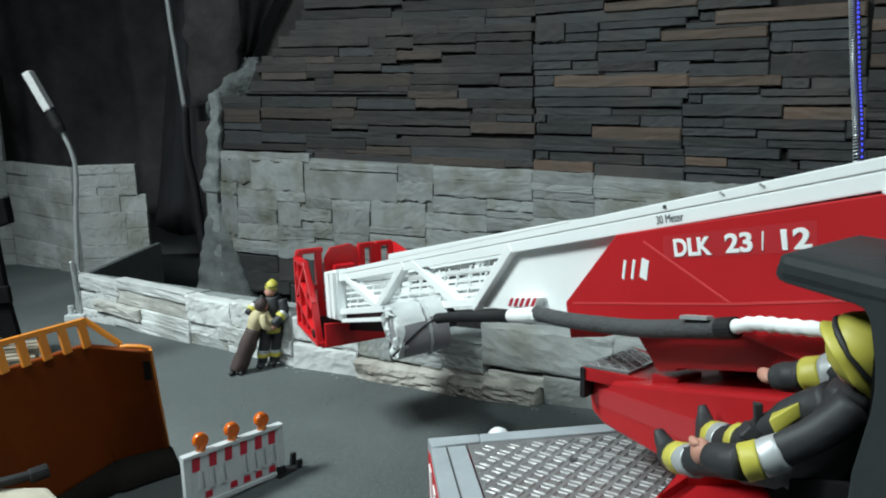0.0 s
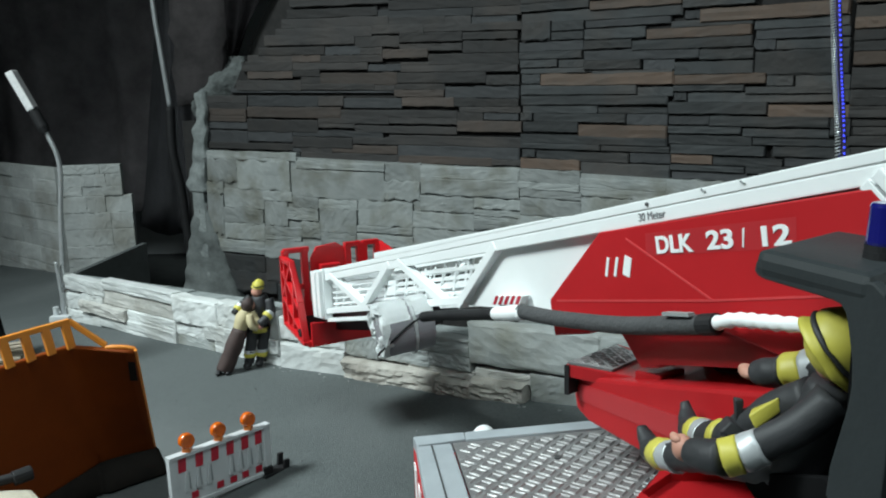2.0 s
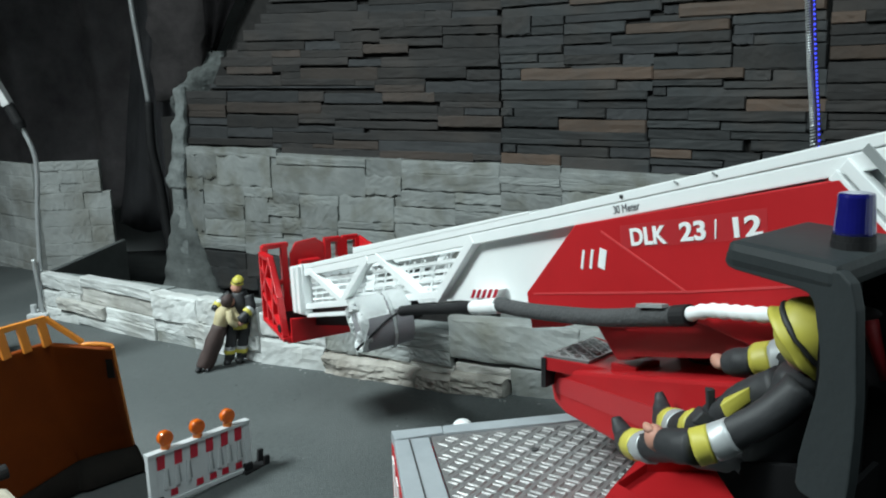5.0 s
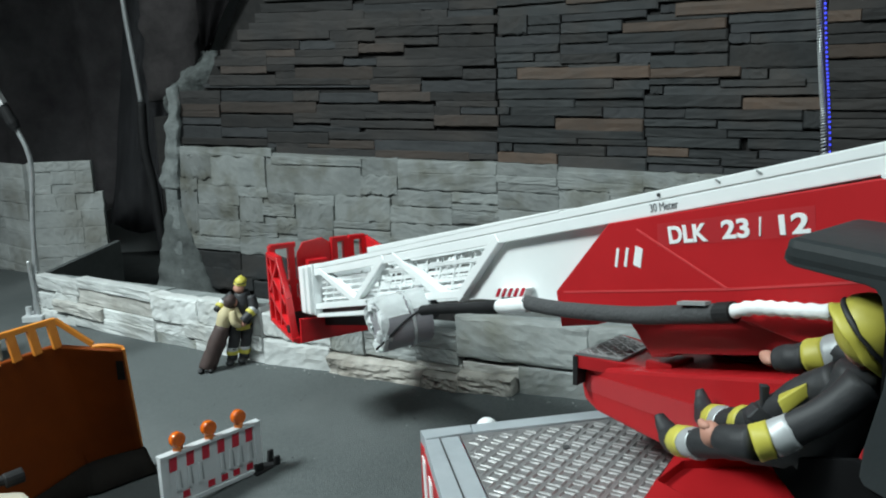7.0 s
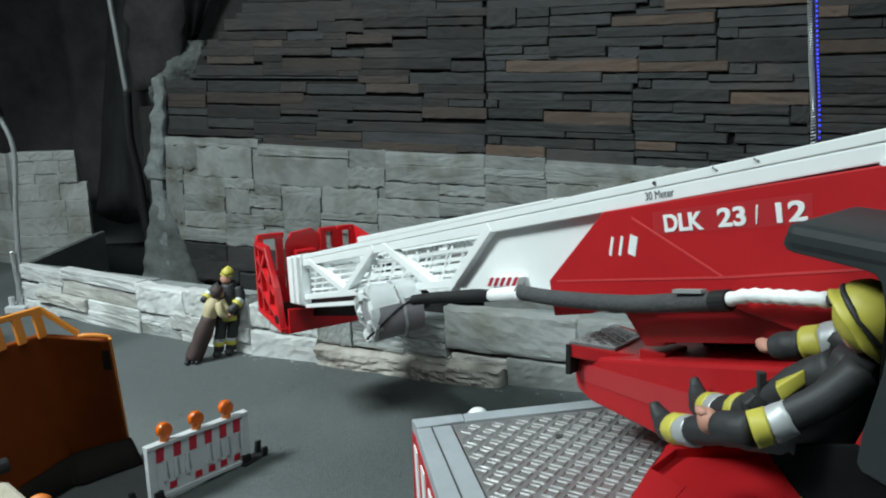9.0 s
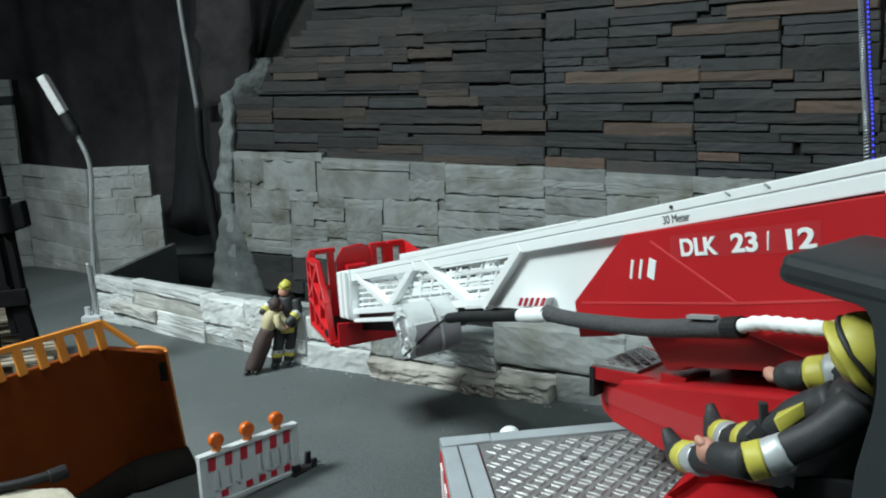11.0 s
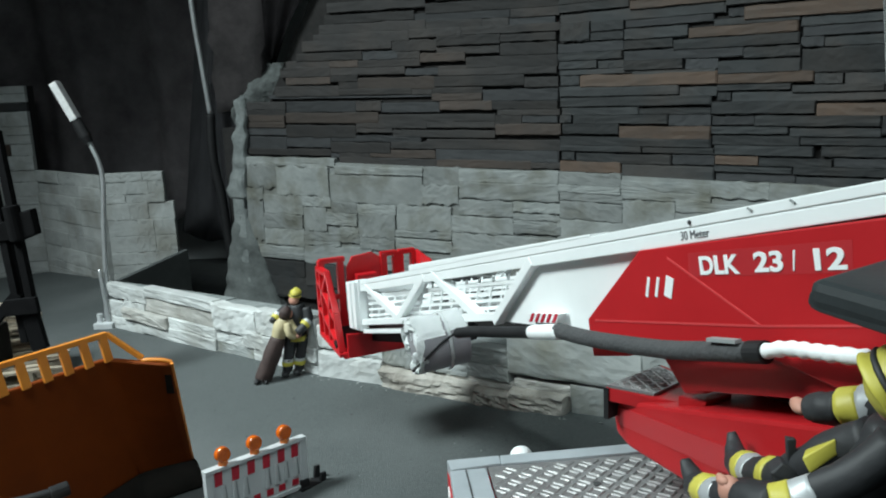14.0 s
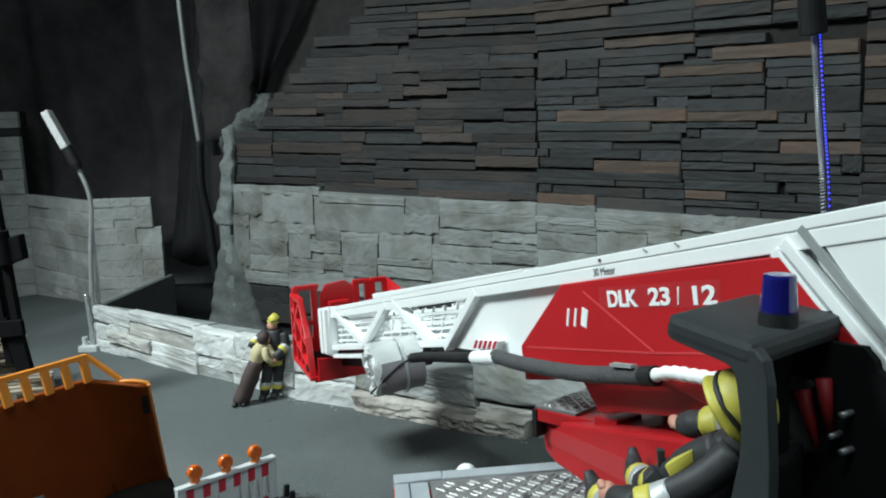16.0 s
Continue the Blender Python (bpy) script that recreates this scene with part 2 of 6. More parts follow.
def build_ground():
    bm = bmesh.new()
    n = 40
    grid = [[bm.verts.new((x, y, -0.19 + 0.006 * noise.noise(Vector((x * 3, y * 3, 0))))) for y in (-2.4 + 5.6 * j / n for j in range(n + 1))] for x in (-3.0 + 5.4 * i / n for i in range(n + 1))]
    for i in range(n):
        for j in range(n):
            bm.faces.new((grid[i][j], grid[i + 1][j], grid[i + 1][j + 1], grid[i][j + 1]))
    ob = part("ground", bm, M_DARKBOARD, smooth=True)
    tagged(ob, "dark layout base board below the road", "ground", kind="structure")
    ring = [(-2.95, -2.35), (2.35, -2.35), (2.35, 0.0), *reversed(KERB), (-0.90, 1.86), (-1.0, 2.6), (-2.95, 2.6)]
    ob = part("road", prism([(x, y, floor_z(x)) for x, y in ring], (0, 0, -0.03)), M_ROAD)
    tagged(ob, "dark grey felt road surface of the model layout", "road", kind="structure")


def build_room():
    # unseen shell added around the layout; its bright paint serves as fill
    for name, b in (("room_wall_back", (-3.1, 2.5, 3.2, 3.3, -0.4, 2.2)), ("room_wall_front", (-3.1, 2.5, -2.5, -2.4, -0.4, 2.2)),
                    ("room_wall_west", (-3.1, -3.0, -2.4, 3.2, -0.4, 2.2)), ("room_wall_east", (2.4, 2.5, -2.4, 3.2, -0.4, 2.2)),
                    ("ceiling", (-3.1, 2.5, -2.5, 3.3, 2.2, 2.3))):
        ob = part(name, box_bm(*b), M_ROOM)
        tagged(ob, "unseen plain pale grey room surface that bounces fill light", "ceiling" if name == "ceiling" else "wall", kind="structure")


build_ground()
build_room()

# ---------------------------------------------------------------- stone walls
JOINT = Vector((0.17, 1.93, 0.0))
LEFT = (Vector((-math.cos(radians(22)), math.sin(radians(22)), 0)), Vector((-math.sin(radians(22)), -math.cos(radians(22)), 0)))
RIGHT = (Vector((math.cos(radians(36)), -math.sin(radians(36)), 0)), Vector((-math.sin(radians(36)), -math.cos(radians(36)), 0)))


def stone_mesh(name, mat, seed, rough=0.12, edge_drop=0.16, nx=6, nz=3, wave=0.03, strata=0.0):
    """A unit stone: x 0..1 along the wall, y 0..1 out of it, z 0..1 up, with a riven front and broken edges."""
    rnd = random.Random(seed)
    bm = bmesh.new()
    xs = [0.0, 0.012] + [i / nx for i in range(1, nx)] + [0.988, 1.0]
    zs = [0.0, 0.07] + [k / nz for k in range(1, nz)] + [0.93, 1.0]
    f = []
    for i, x in enumerate(xs):
        row = []
        for k, z in enumerate(zs):
            edge = i in (0, len(xs) - 1) or k in (0, len(zs) - 1)
            n = noise.noise(Vector((x * 4 + seed * 3.7, z * 2.2, seed))) + 0.5 * noise.noise(Vector((x * 11 + seed, z * 5, seed * 2.3)))
            n += strata * (noise.noise(Vector((x * 2.6 + seed, z * 9.0, seed * 1.7))) + 0.6 * noise.noise(Vector((x * 7.0 + seed, z * 17.0, seed))))
            y = 1.0 - (edge_drop if edge else 0) + rough * n + rnd.uniform(-0.3, 0.3) * rough
            lift = wave * noise.noise(Vector((x * 5 + seed, 9.0 if k else 3.0, seed))) if k in (0, 1, len(zs) - 2, len(zs) - 1) and 0 < i < len(xs) - 1 else 0
            row.append(bm.verts.new((x, y, z + lift)))
        f.append(row)
    for i in range(len(xs) - 1):
        for k in range(len(zs) - 1):
            bm.faces.new((f[i][k], f[i][k + 1], f[i + 1][k + 1], f[i + 1][k]))
    back = {}
    ring = [(i, 0) for i in range(len(xs))] + [(len(xs) - 1, k) for k in range(1, len(zs))] + [(i, len(zs) - 1) for i in range(len(xs) - 2, -1, -1)] + [(0, k) for k in range(len(zs) - 2, 0, -1)]
    for i, k in ring:
        v = f[i][k].co
        back[i, k] = bm.verts.new((v.x, 0, v.z))
    for a, b in zip(ring, ring[1:] + ring[:1]):
        bm.faces.new((f[a[0]][a[1]], f[b[0]][b[1]], back[b], back[a]))
    return mesh_of(bm, name, mat)


SLATES = [stone_mesh("slate", M_SLATE, s, 0.07, 0.14, 9, 3, 0.12) for s in range(14)]
RUSTS = [stone_mesh("slate", M_RUST, s + 30, 0.07, 0.14, 9, 3, 0.12) for s in range(8)]
PALES = [stone_mesh("stone", M_PALE, s + 60, 0.055, 0.035, 14, 6, 0.16, 0.25) for s in range(12)]
DUSKS = [stone_mesh("slate", M_DUSK, s + 180, 0.06, 0.055, 9, 3, 0.12) for s in range(10)]
UMBERS = [stone_mesh("slate", M_UMBER, s + 300, 0.06, 0.055, 9, 3, 0.12) for s in range(6)]
SHADES = [stone_mesh("slate", M_SHADE, s + 240, 0.08, 0.14, 9, 3, 0.12) for s in range(6)]
SOFTS = [stone_mesh("stone", M_PIER, s + 150, 0.07, 0.035, 8, 4, 0.05) for s in range(8)]
WHITES = [stone_mesh("stone", M_WHITE_STONE, s + 90, 0.09, 0.08, 12, 7, 0.06, 0.12) for s in range(8)]
SANDS = [stone_mesh("stone", M_SAND, s + 270, 0.09, 0.10, 14, 7, 0.08, 0.3) for s in range(4)]
SLABS = [stone_mesh("stone", M_PALE, s + 210, 0.08, 0.07, 18, 9, 0.03, 0.35) for s in range(5)]
TANS = [stone_mesh("stone", M_TAN_STONE, s + 120, 0.10, 0.20, 20, 9, 0.06, 1.1) for s in range(4)]
RND = random.Random(5)


def lay(parent, meshes, name, origin, along, out, s0, s1, z0, z1, depth, tilt=0.0, gap=0.0012, rnd=None):
    """One stone of a wall as an object on a shared mesh."""
    rnd = rnd or RND
    me = rnd.choice(meshes)
    ob = new(name, me)
    flip = -1 if rnd.random() < 0.5 else 1
    a, b = (s0 + gap / 2, s1 - gap / 2) if flip == 1 else (s1 - gap / 2, s0 + gap / 2)
    up = Vector((0, 0, 1))
    x = along * (b - a) + up * tilt * (b - a)
    o = origin + along * a + up * (z0 + gap / 2 + tilt * a)
    y = out * depth
    z = up * (z1 - z0 - gap)
    ob.parent = parent
    ob.matrix_parent_inverse = parent.matrix_basis.inverted()
    ob.matrix_basis = Matrix(((x.x, y.x, z.x, o.x), (x.y, y.y, z.y, o.y), (x.z, y.z, z.z, o.z), (0, 0, 0, 1)))
    return ob


def wall_back(name, origin, along, out, s0, s1, z0, z1, label):
    """The wall's own slab behind its stones."""
    up = Vector((0, 0, 1))
    ring = [origin + along * s0 + up * z0, origin + along * s1 + up * z0, origin + along * s1 + up * z1, origin + along * s0 + up * z1]
    ob = part(name, prism(ring, -out * 0.04), M_BACK)
    return tagged(ob, label, "wall", kind="structure")


def slate_run(parent, origin, along, out, s0, s1, z0, z1, seams, rust, rnd, tilt=0.0, slant=0.0, depths=(0.009, 0.012, 0.0145, 0.017, 0.021), plain=SLATES):
    """Slate strips laid in bands; each stretch of a band has its own courses, so the joints are staggered."""
    z = z0
    while z < z1 - 0.01:
        band = min(rnd.uniform(0.042, 0.066), z1 - z)
        joints_at = [seams[0]] + [v + rnd.uniform(-0.03, 0.03) for v in seams[1:-1]] + [seams[-1]]
        for a, b in zip(joints_at, joints_at[1:]):
            s = a
            if slant and z > 0.36:
                b = b - slant * (z - 0.36) + rnd.uniform(-0.02, 0.02)
            while s < b - 0.01:
                w = rnd.uniform(0.12, 0.32)
                if b - (s + w) < 0.10:
                    w = b - s
                cuts = [0.0, rnd.uniform(0.26, 0.42), rnd.uniform(0.55, 0.74), 1.0] if band > 0.050 or rnd.random() < 0.4 else [0.0, rnd.uniform(0.36, 0.62), 1.0]
                for c0, c1 in zip(cuts, cuts[1:]):
                    joints = [0.0, 1.0] if w < 0.17 or rnd.random() < 0.45 else [0.0, rnd.uniform(0.25, 0.75), 1.0]
                    for j0, j1 in zip(joints, joints[1:]):
                        meshes = RUSTS if rnd.random() < rust else plain
                        lay(parent, meshes, "slate", origin, along, out, s + w * j0, s + w * j1, z + band * c0, z + band * c1, rnd.choice(depths), tilt, rnd=rnd)
                s += w
        z += band


# each stone of the rear wall: its two ends along the wall and its lower and upper edge, in millimetres
LEFT_GREY_A = ((-22, 331, 609, 633), (331, 609, 611, 635), (-22, 114, 589, 609), (362, 619, 589, 611), (119, 185, 566, 588), (185, 332, 566, 588), (332, 637, 565, 589), (-22, 240, 550, 568),
    (240, 379, 545, 566), (379, 656, 540, 565), (-15, 142, 533, 550), (142, 305, 526, 548), (305, 428, 513, 540), (428, 693, 515, 542), (-8, 142, 505, 533), (143, 306, 509, 526),
    (514, 712, 495, 516), (-1, 231, 479, 505), (351, 413, 496, 513), (352, 527, 475, 493), (611, 749, 475, 495), (3, 305, 455, 479), (395, 612, 455, 477), (612, 769, 449, 475))
LEFT_GREY_B = ((531, 613, 439, 455), (-1, 85, 432, 455), (85, 315, 429, 454), (490, 589, 422, 439), (190, 322, 413, 428), (322, 378, 411, 425), (589, 791, 404, 431), (378, 590, 406, 422),
    (6, 168, 382, 401), (468, 542, 367, 391), (759, 888, 367, 387), (13, 154, 368, 382), (94, 160, 345, 367), (160, 477, 350, 368), (761, 918, 349, 367), (160, 342, 335, 350),
    (342, 544, 328, 347), (162, 439, 311, 329), (439, 546, 312, 328), (546, 764, 298, 331), (7, 344, 287, 311), (321, 447, 275, 293), (447, 625, 262, 290), (7, 74, 243, 257))
LEFT_GREY_C = ((508, 601, 247, 263), (627, 910, 241, 259), (319, 602, 227, 247))
LEFT_BROWN = ((231, 351, 488, 509), (527, 611, 477, 494), (315, 531, 425, 455), (614, 753, 431, 449), (192, 324, 396, 413), (168, 305, 374, 396), (477, 761, 331, 358), (13, 160, 319, 345),
    (766, 920, 330, 349), (767, 922, 314, 330), (322, 508, 255, 275), (74, 319, 234, 254))
LEFT_DARK = ((114, 362, 588, 609), (-22, 119, 568, 589), (413, 514, 493, 515), (305, 395, 458, 475), (-1, 190, 401, 429), (324, 812, 393, 404), (305, 468, 368, 393), (542, 759, 358, 387),
    (13, 94, 348, 368), (360, 624, 293, 310), (764, 904, 294, 314), (625, 767, 266, 298), (7, 321, 257, 287), (767, 906, 259, 294), (601, 627, 244, 262))
RIGHT_GREY_A = ((29, 177, 594, 613), (381, 524, 580, 600), (18, 381, 568, 594), (33, 84, 529, 571), (84, 164, 548, 570), (357, 521, 544, 559), (69, 163, 529, 548), (163, 305, 527, 551),
    (521, 690, 534, 553), (161, 273, 507, 527), (273, 521, 500, 522), (21, 161, 487, 506), (563, 692, 495, 514), (418, 525, 478, 500), (525, 694, 448, 495), (13, 100, 469, 488),
    (100, 164, 468, 487), (164, 297, 462, 484), (366, 525, 451, 478), (13, 183, 456, 469), (10, 56, 433, 456), (183, 366, 452, 462), (550, 600, 427, 448), (600, 697, 419, 448))
RIGHT_GREY_B = ((8, 287, 408, 432), (287, 367, 407, 428), (366, 510, 417, 430), (510, 669, 412, 427), (367, 395, 398, 416), (395, 698, 394, 417), (5, 355, 386, 408), (356, 555, 371, 397),
    (-6, 197, 369, 387), (197, 356, 371, 386), (-3, 36, 351, 370), (36, 263, 348, 369), (442, 667, 348, 370), (667, 702, 335, 369), (-5, 151, 325, 351), (356, 507, 332, 348),
    (507, 667, 329, 348), (357, 528, 311, 332), (528, 703, 314, 329), (-3, 357, 303, 325), (363, 554, 290, 311), (566, 705, 293, 314), (-1, 205, 287, 302), (205, 363, 289, 303))
RIGHT_GREY_C = ((-1, 43, 267, 287), (43, 272, 264, 287), (452, 588, 272, 290), (364, 517, 258, 271), (517, 707, 257, 275), (157, 364, 231, 264), (523, 708, 235, 257))
RIGHT_BROWN = ((177, 382, 587, 607), (417, 689, 553, 580), (305, 518, 522, 544), (56, 368, 428, 456), (368, 550, 430, 451), (555, 700, 369, 394), (151, 356, 317, 346), (364, 452, 271, 291),
    (-1, 157, 241, 267))
RIGHT_DARK = ((384, 417, 559, 577), (164, 357, 551, 568), (21, 161, 506, 529), (524, 691, 514, 534), (161, 418, 483, 507), (521, 563, 495, 515), (297, 367, 460, 483), (263, 356, 346, 371),
    (356, 442, 349, 371), (272, 364, 266, 289), (588, 706, 275, 293), (366, 523, 238, 258))
LEFT_PALE_A = ((254, 352, 190, 236), (610, 895, 220, 243), (-27, 254, 163, 234), (352, 610, 211, 231), (632, 799, 141, 220), (799, 897, 153, 219), (357, 629, 134, 211), (258, 357, 143, 190),
    (-27, 116, 124, 163), (116, 258, 121, 159), (848, 904, 118, 153), (628, 718, 114, 141), (718, 848, 85, 140), (280, 433, 68, 134), (433, 548, 107, 131), (548, 628, 102, 131),
    (-26, 117, 88, 124), (117, 280, 81, 121), (853, 907, 4, 118), (439, 548, 40, 107), (647, 718, 45, 114), (551, 647, 66, 102), (-26, 163, 46, 81), (163, 281, 36, 78))
LEFT_PALE_B = ((724, 852, 44, 85), (281, 439, 22, 68), (548, 604, 45, 66), (607, 722, 8, 45), (-26, 286, -24, 36), (443, 547, 9, 40), (547, 607, 21, 45), (722, 853, -4, 44),
    (286, 515, -37, 9), (515, 726, -44, 7), (726, 919, -44, -4))
LEFT_LOWER = ((-26, 450, -131, -37), (450, 730, -116, -44), (730, 923, -93, -44), (698, 867, -154, -91), (867, 928, -175, -93), (454, 698, -179, -116))
RIGHT_PALE = ((0, 161, 194, 242), (362, 479, 206, 239), (479, 712, 197, 242), (161, 362, 191, 231), (481, 715, 140, 197), (0, 166, 134, 194), (166, 287, 127, 187), (287, 481, 133, 191),
    (492, 718, 84, 140), (0, 248, 68, 134), (248, 492, 66, 133))


def lay_stones(parent, meshes, name, frame_of, stones, depths, tilt, rnd, gap=0.0014, split=0.0):
    along, out = frame_of
    for s0, s1, z0, z1 in stones:
        if s0 < 36:
            s0 = rnd.uniform(-4, 8)
        if split and z1 - z0 > 30 and rnd.random() < split:
            # a block that is riven into two layers
            zm = z0 + (z1 - z0) * rnd.uniform(0.3, 0.7)
            lay(parent, meshes, name, JOINT, along, out, s0 / 1000, s1 / 1000, zm / 1000, z1 / 1000, rnd.uniform(*depths), tilt, gap=gap, rnd=rnd)
            z1 = zm
        lay(parent, meshes, name, JOINT, along, out, s0 / 1000, s1 / 1000, z0 / 1000, z1 / 1000, rnd.uniform(*depths), tilt, gap=gap, rnd=rnd)


def build_back_wall():
    wl = wall_back("wall_north_left", JOINT, *LEFT, 0.0, 0.99, -0.19, 0.36, "rear wall clad in dark slate strips above pale stone blocks")
    wr = wall_back("wall_north_right", JOINT, *RIGHT, 0.0, 1.25, -0.19, 1.15, "rear wall clad in dark slate strips above pale stone blocks")
    upper = [JOINT + LEFT[0] * s + Vector((0, 0, z)) for s, z in ((0.0, 0.361), (0.86, 0.361), (0.38, 1.15), (0.0, 1.15))]
    part("wall_slab", prism(upper, LEFT[1] * -0.04), M_BACK, wl)
    rnd = random.Random(3)
    # slate strips of the left wall, then plain courses above them
    lay_stones(wl, DUSKS, "slate", LEFT, LEFT_GREY_A + LEFT_GREY_B + LEFT_GREY_C, (0.0120, 0.0145), 0.05, rnd, 0.0002)
    lay_stones(wl, UMBERS, "slate", LEFT, LEFT_BROWN, (0.012, 0.015), 0.05, rnd, 0.0002)
    lay_stones(wl, SHADES, "slate", LEFT, LEFT_DARK, (0.0100, 0.0125), 0.05, rnd, 0.0002)
    slate_run(wl, JOINT, *LEFT, 0.0, 0.60, 0.636, 1.1, (0.0, 0.62), 0.10, random.Random(11), tilt=0.05, slant=0.45, depths=(0.0120, 0.0132, 0.0142, 0.0152), plain=DUSKS)
    # slate strips of the right wall, with plain courses above and to the side
    lay_stones(wr, SLATES, "slate", RIGHT, RIGHT_GREY_A + RIGHT_GREY_B + RIGHT_GREY_C, (0.0115, 0.0195), -0.02, rnd)
    lay_stones(wr, RUSTS, "slate", RIGHT, RIGHT_BROWN, (0.0125, 0.0195), -0.02, rnd)
    lay_stones(wr, SHADES, "slate", RIGHT, RIGHT_DARK, (0.008, 0.0125), -0.02, rnd)
    slate_run(wr, JOINT, *RIGHT, 0.0, 0.70, 0.614, 1.0, (0.0, 0.352, 0.70), 0.19, random.Random(23), tilt=-0.02)
    slate_run(wr, JOINT, *RIGHT, 0.70, 1.2, 0.243, 1.0, (0.697, 1.2), 0.12, random.Random(29), tilt=-0.02, plain=DUSKS)
    # pale blocks below on a bed of mortar, and the dark ones at the foot
    for wall, (along, out), far in ((wl, LEFT, 0.90), (wr, RIGHT, 1.2)):
        bed = [JOINT + along * q + out * 0.001 + Vector((0, 0, z)) for q, z in ((0.0, -0.03), (far, -0.03 + (0.04 if wall is wl else -0.02)), (far, 0.235 + (0.04 if wall is wl else -0.02)), (0.0, 0.238))]
        part("mortar_bed", prism(bed, out * 0.021), M_PALE, wall)
    lay_stones(wl, PALES, "stone", LEFT, LEFT_PALE_A + LEFT_PALE_B, (0.0262, 0.0300), 0.05, rnd, 0.0, 0.5)
    lay_stones(wl, SLATES, "stone", LEFT, LEFT_LOWER, (0.022, 0.0255), 0.05, rnd, 0.0004)
    lay_stones(wr, PALES, "stone", RIGHT, RIGHT_PALE, (0.0262, 0.0300), -0.02, rnd, 0.0, 0.5)
    for z0, z1, joints in ((-0.15, -0.09, (0, 0.3, 0.55, 0.8, 1.2)), (-0.09, -0.01, (0, 0.2, 0.4, 0.6, 0.8, 1.2)), (-0.01, 0.068, (0, 0.24, 0.5, 0.72, 1.2)), (0.068, 0.14, (0.72, 0.95, 1.2)), (0.14, 0.195, (0.715, 0.9, 1.2)), (0.195, 0.243, (0.712, 1.0, 1.2))):
        for a, b in zip(joints, joints[1:]):
            lay(wr, PALES, "stone", JOINT, *RIGHT, a, b, z0, z1, rnd.uniform(0.0255, 0.0325), -0.02, gap=0.0008, rnd=rnd)


build_back_wall()


def build_low_wall():
    """The white kerb wall along the road, bending towards the turntable."""
    line = [Vector((x, y, 0)) for x, y in KERB]
    rnd = random.Random(8)
    root = empty("low_stone_wall", (line[1].x, line[1].y, floor_z(line[1].x)), "low white rough stone retaining wall along the road", "wall", kind="structure")
    heights = (0.092, 0.09, 0.078, 0.078, 0.09, 0.10)
    # stones of each panel: ends as shares of its length, edges as shares of its height, how far it stands out, and its kind
    W, T, P = WHITES, TANS, SLABS
    rows = (((0, 0.42, 0.70, 1, 0.020, W), (0.42, 1, 0.79, 1, 0.021, W), (0.40, 1, 0.48, 0.79, 0.017, SANDS), (0, 0.20, 0.35, 0.70, 0.019, W), (0.20, 0.62, 0.29, 0.53, 0.028, SANDS),
             (0.20, 0.40, 0.53, 0.70, 0.019, W), (0.62, 1, 0.27, 0.48, 0.020, W), (0, 0.36, 0, 0.35, 0.020, W), (0.36, 1, 0, 0.28, 0.022, W)),
            ((0, 0.46, 0.50, 1, 0.023, W), (0.46, 0.80, 0.54, 1, 0.021, W), (0.80, 1, 0.50, 1, 0.020, W), (0, 0.32, 0.26, 0.50, 0.018, W), (0, 0.40, 0, 0.26, 0.017, P),
             (0.32, 0.64, 0.24, 0.54, 0.022, W), (0.40, 1, 0, 0.24, 0.019, W), (0.64, 1, 0.24, 0.50, 0.023, W)),
            ((0, 0.30, 0.58, 1, 0.019, W), (0.30, 1, 0.54, 1, 0.021, W), (0, 1, 0, 0.55, 0.022, W)),
            ((0, 0.28, 0.44, 1, 0.019, P), (0.28, 0.98, 0.72, 1, 0.019, P), (0.28, 0.68, 0.44, 0.72, 0.017, P), (0.68, 0.98, 0.42, 0.72, 0.0175, P), (0.50, 1, 0.28, 0.43, 0.0145, SANDS),
             (0, 0.76, 0, 0.42, 0.030, T), (0.76, 1.02, 0, 0.28, 0.031, T)),
            ((-0.02, 0.54, 0.44, 1, 0.0175, P), (0.54, 1, 0.46, 1, 0.018, P), (0, 0.25, 0.30, 0.44, 0.0145, SANDS), (0, 0.24, 0, 0.30, 0.029, T), (0.25, 0.58, 0, 0.44, 0.015, P), (0.58, 1, 0, 0.45, 0.017, P)),
            ((0, 0.4, 0, 0.5, 0.018, P), (0.4, 1, 0, 0.5, 0.020, P), (0, 0.5, 0.5, 1, 0.021, P), (0.5, 1, 0.5, 1, 0.018, P)))
    core = None
    for i, (a, b) in enumerate(zip(line, line[1:])):
        d = (b - a).normalized()
        out = Vector((d.y, -d.x, 0))
        za, zb = floor_z(a.x) - 0.01, floor_z(b.x) - 0.01
        h = heights[i] + 0.01
        core = prism([a + Vector((0, 0, za)), b + Vector((0, 0, zb)), b + Vector((0, 0, zb + h - 0.004)), a + Vector((0, 0, za + h - 0.004))], -out * 0.03, bm=core)
    part("core", core, M_PLASTER, root)
    for i, (a, b) in enumerate(zip(line, line[1:])):
        d = b - a
        ln = d.length
        d.normalize()
        out = Vector((d.y, -d.x, 0))
        tilt = (floor_z(b.x) - floor_z(a.x)) / ln
        z0 = floor_z(a.x) - 0.008
        h = heights[i] + 0.008
        for s0, s1, r0, r1, stands, meshes in rows[i]:
            lay(root, meshes, "stone", a, d, out, s0 * ln, s1 * ln, z0 + h * r0, z0 + h * r1, stands, tilt, gap=0.0004, rnd=rnd)


build_low_wall()


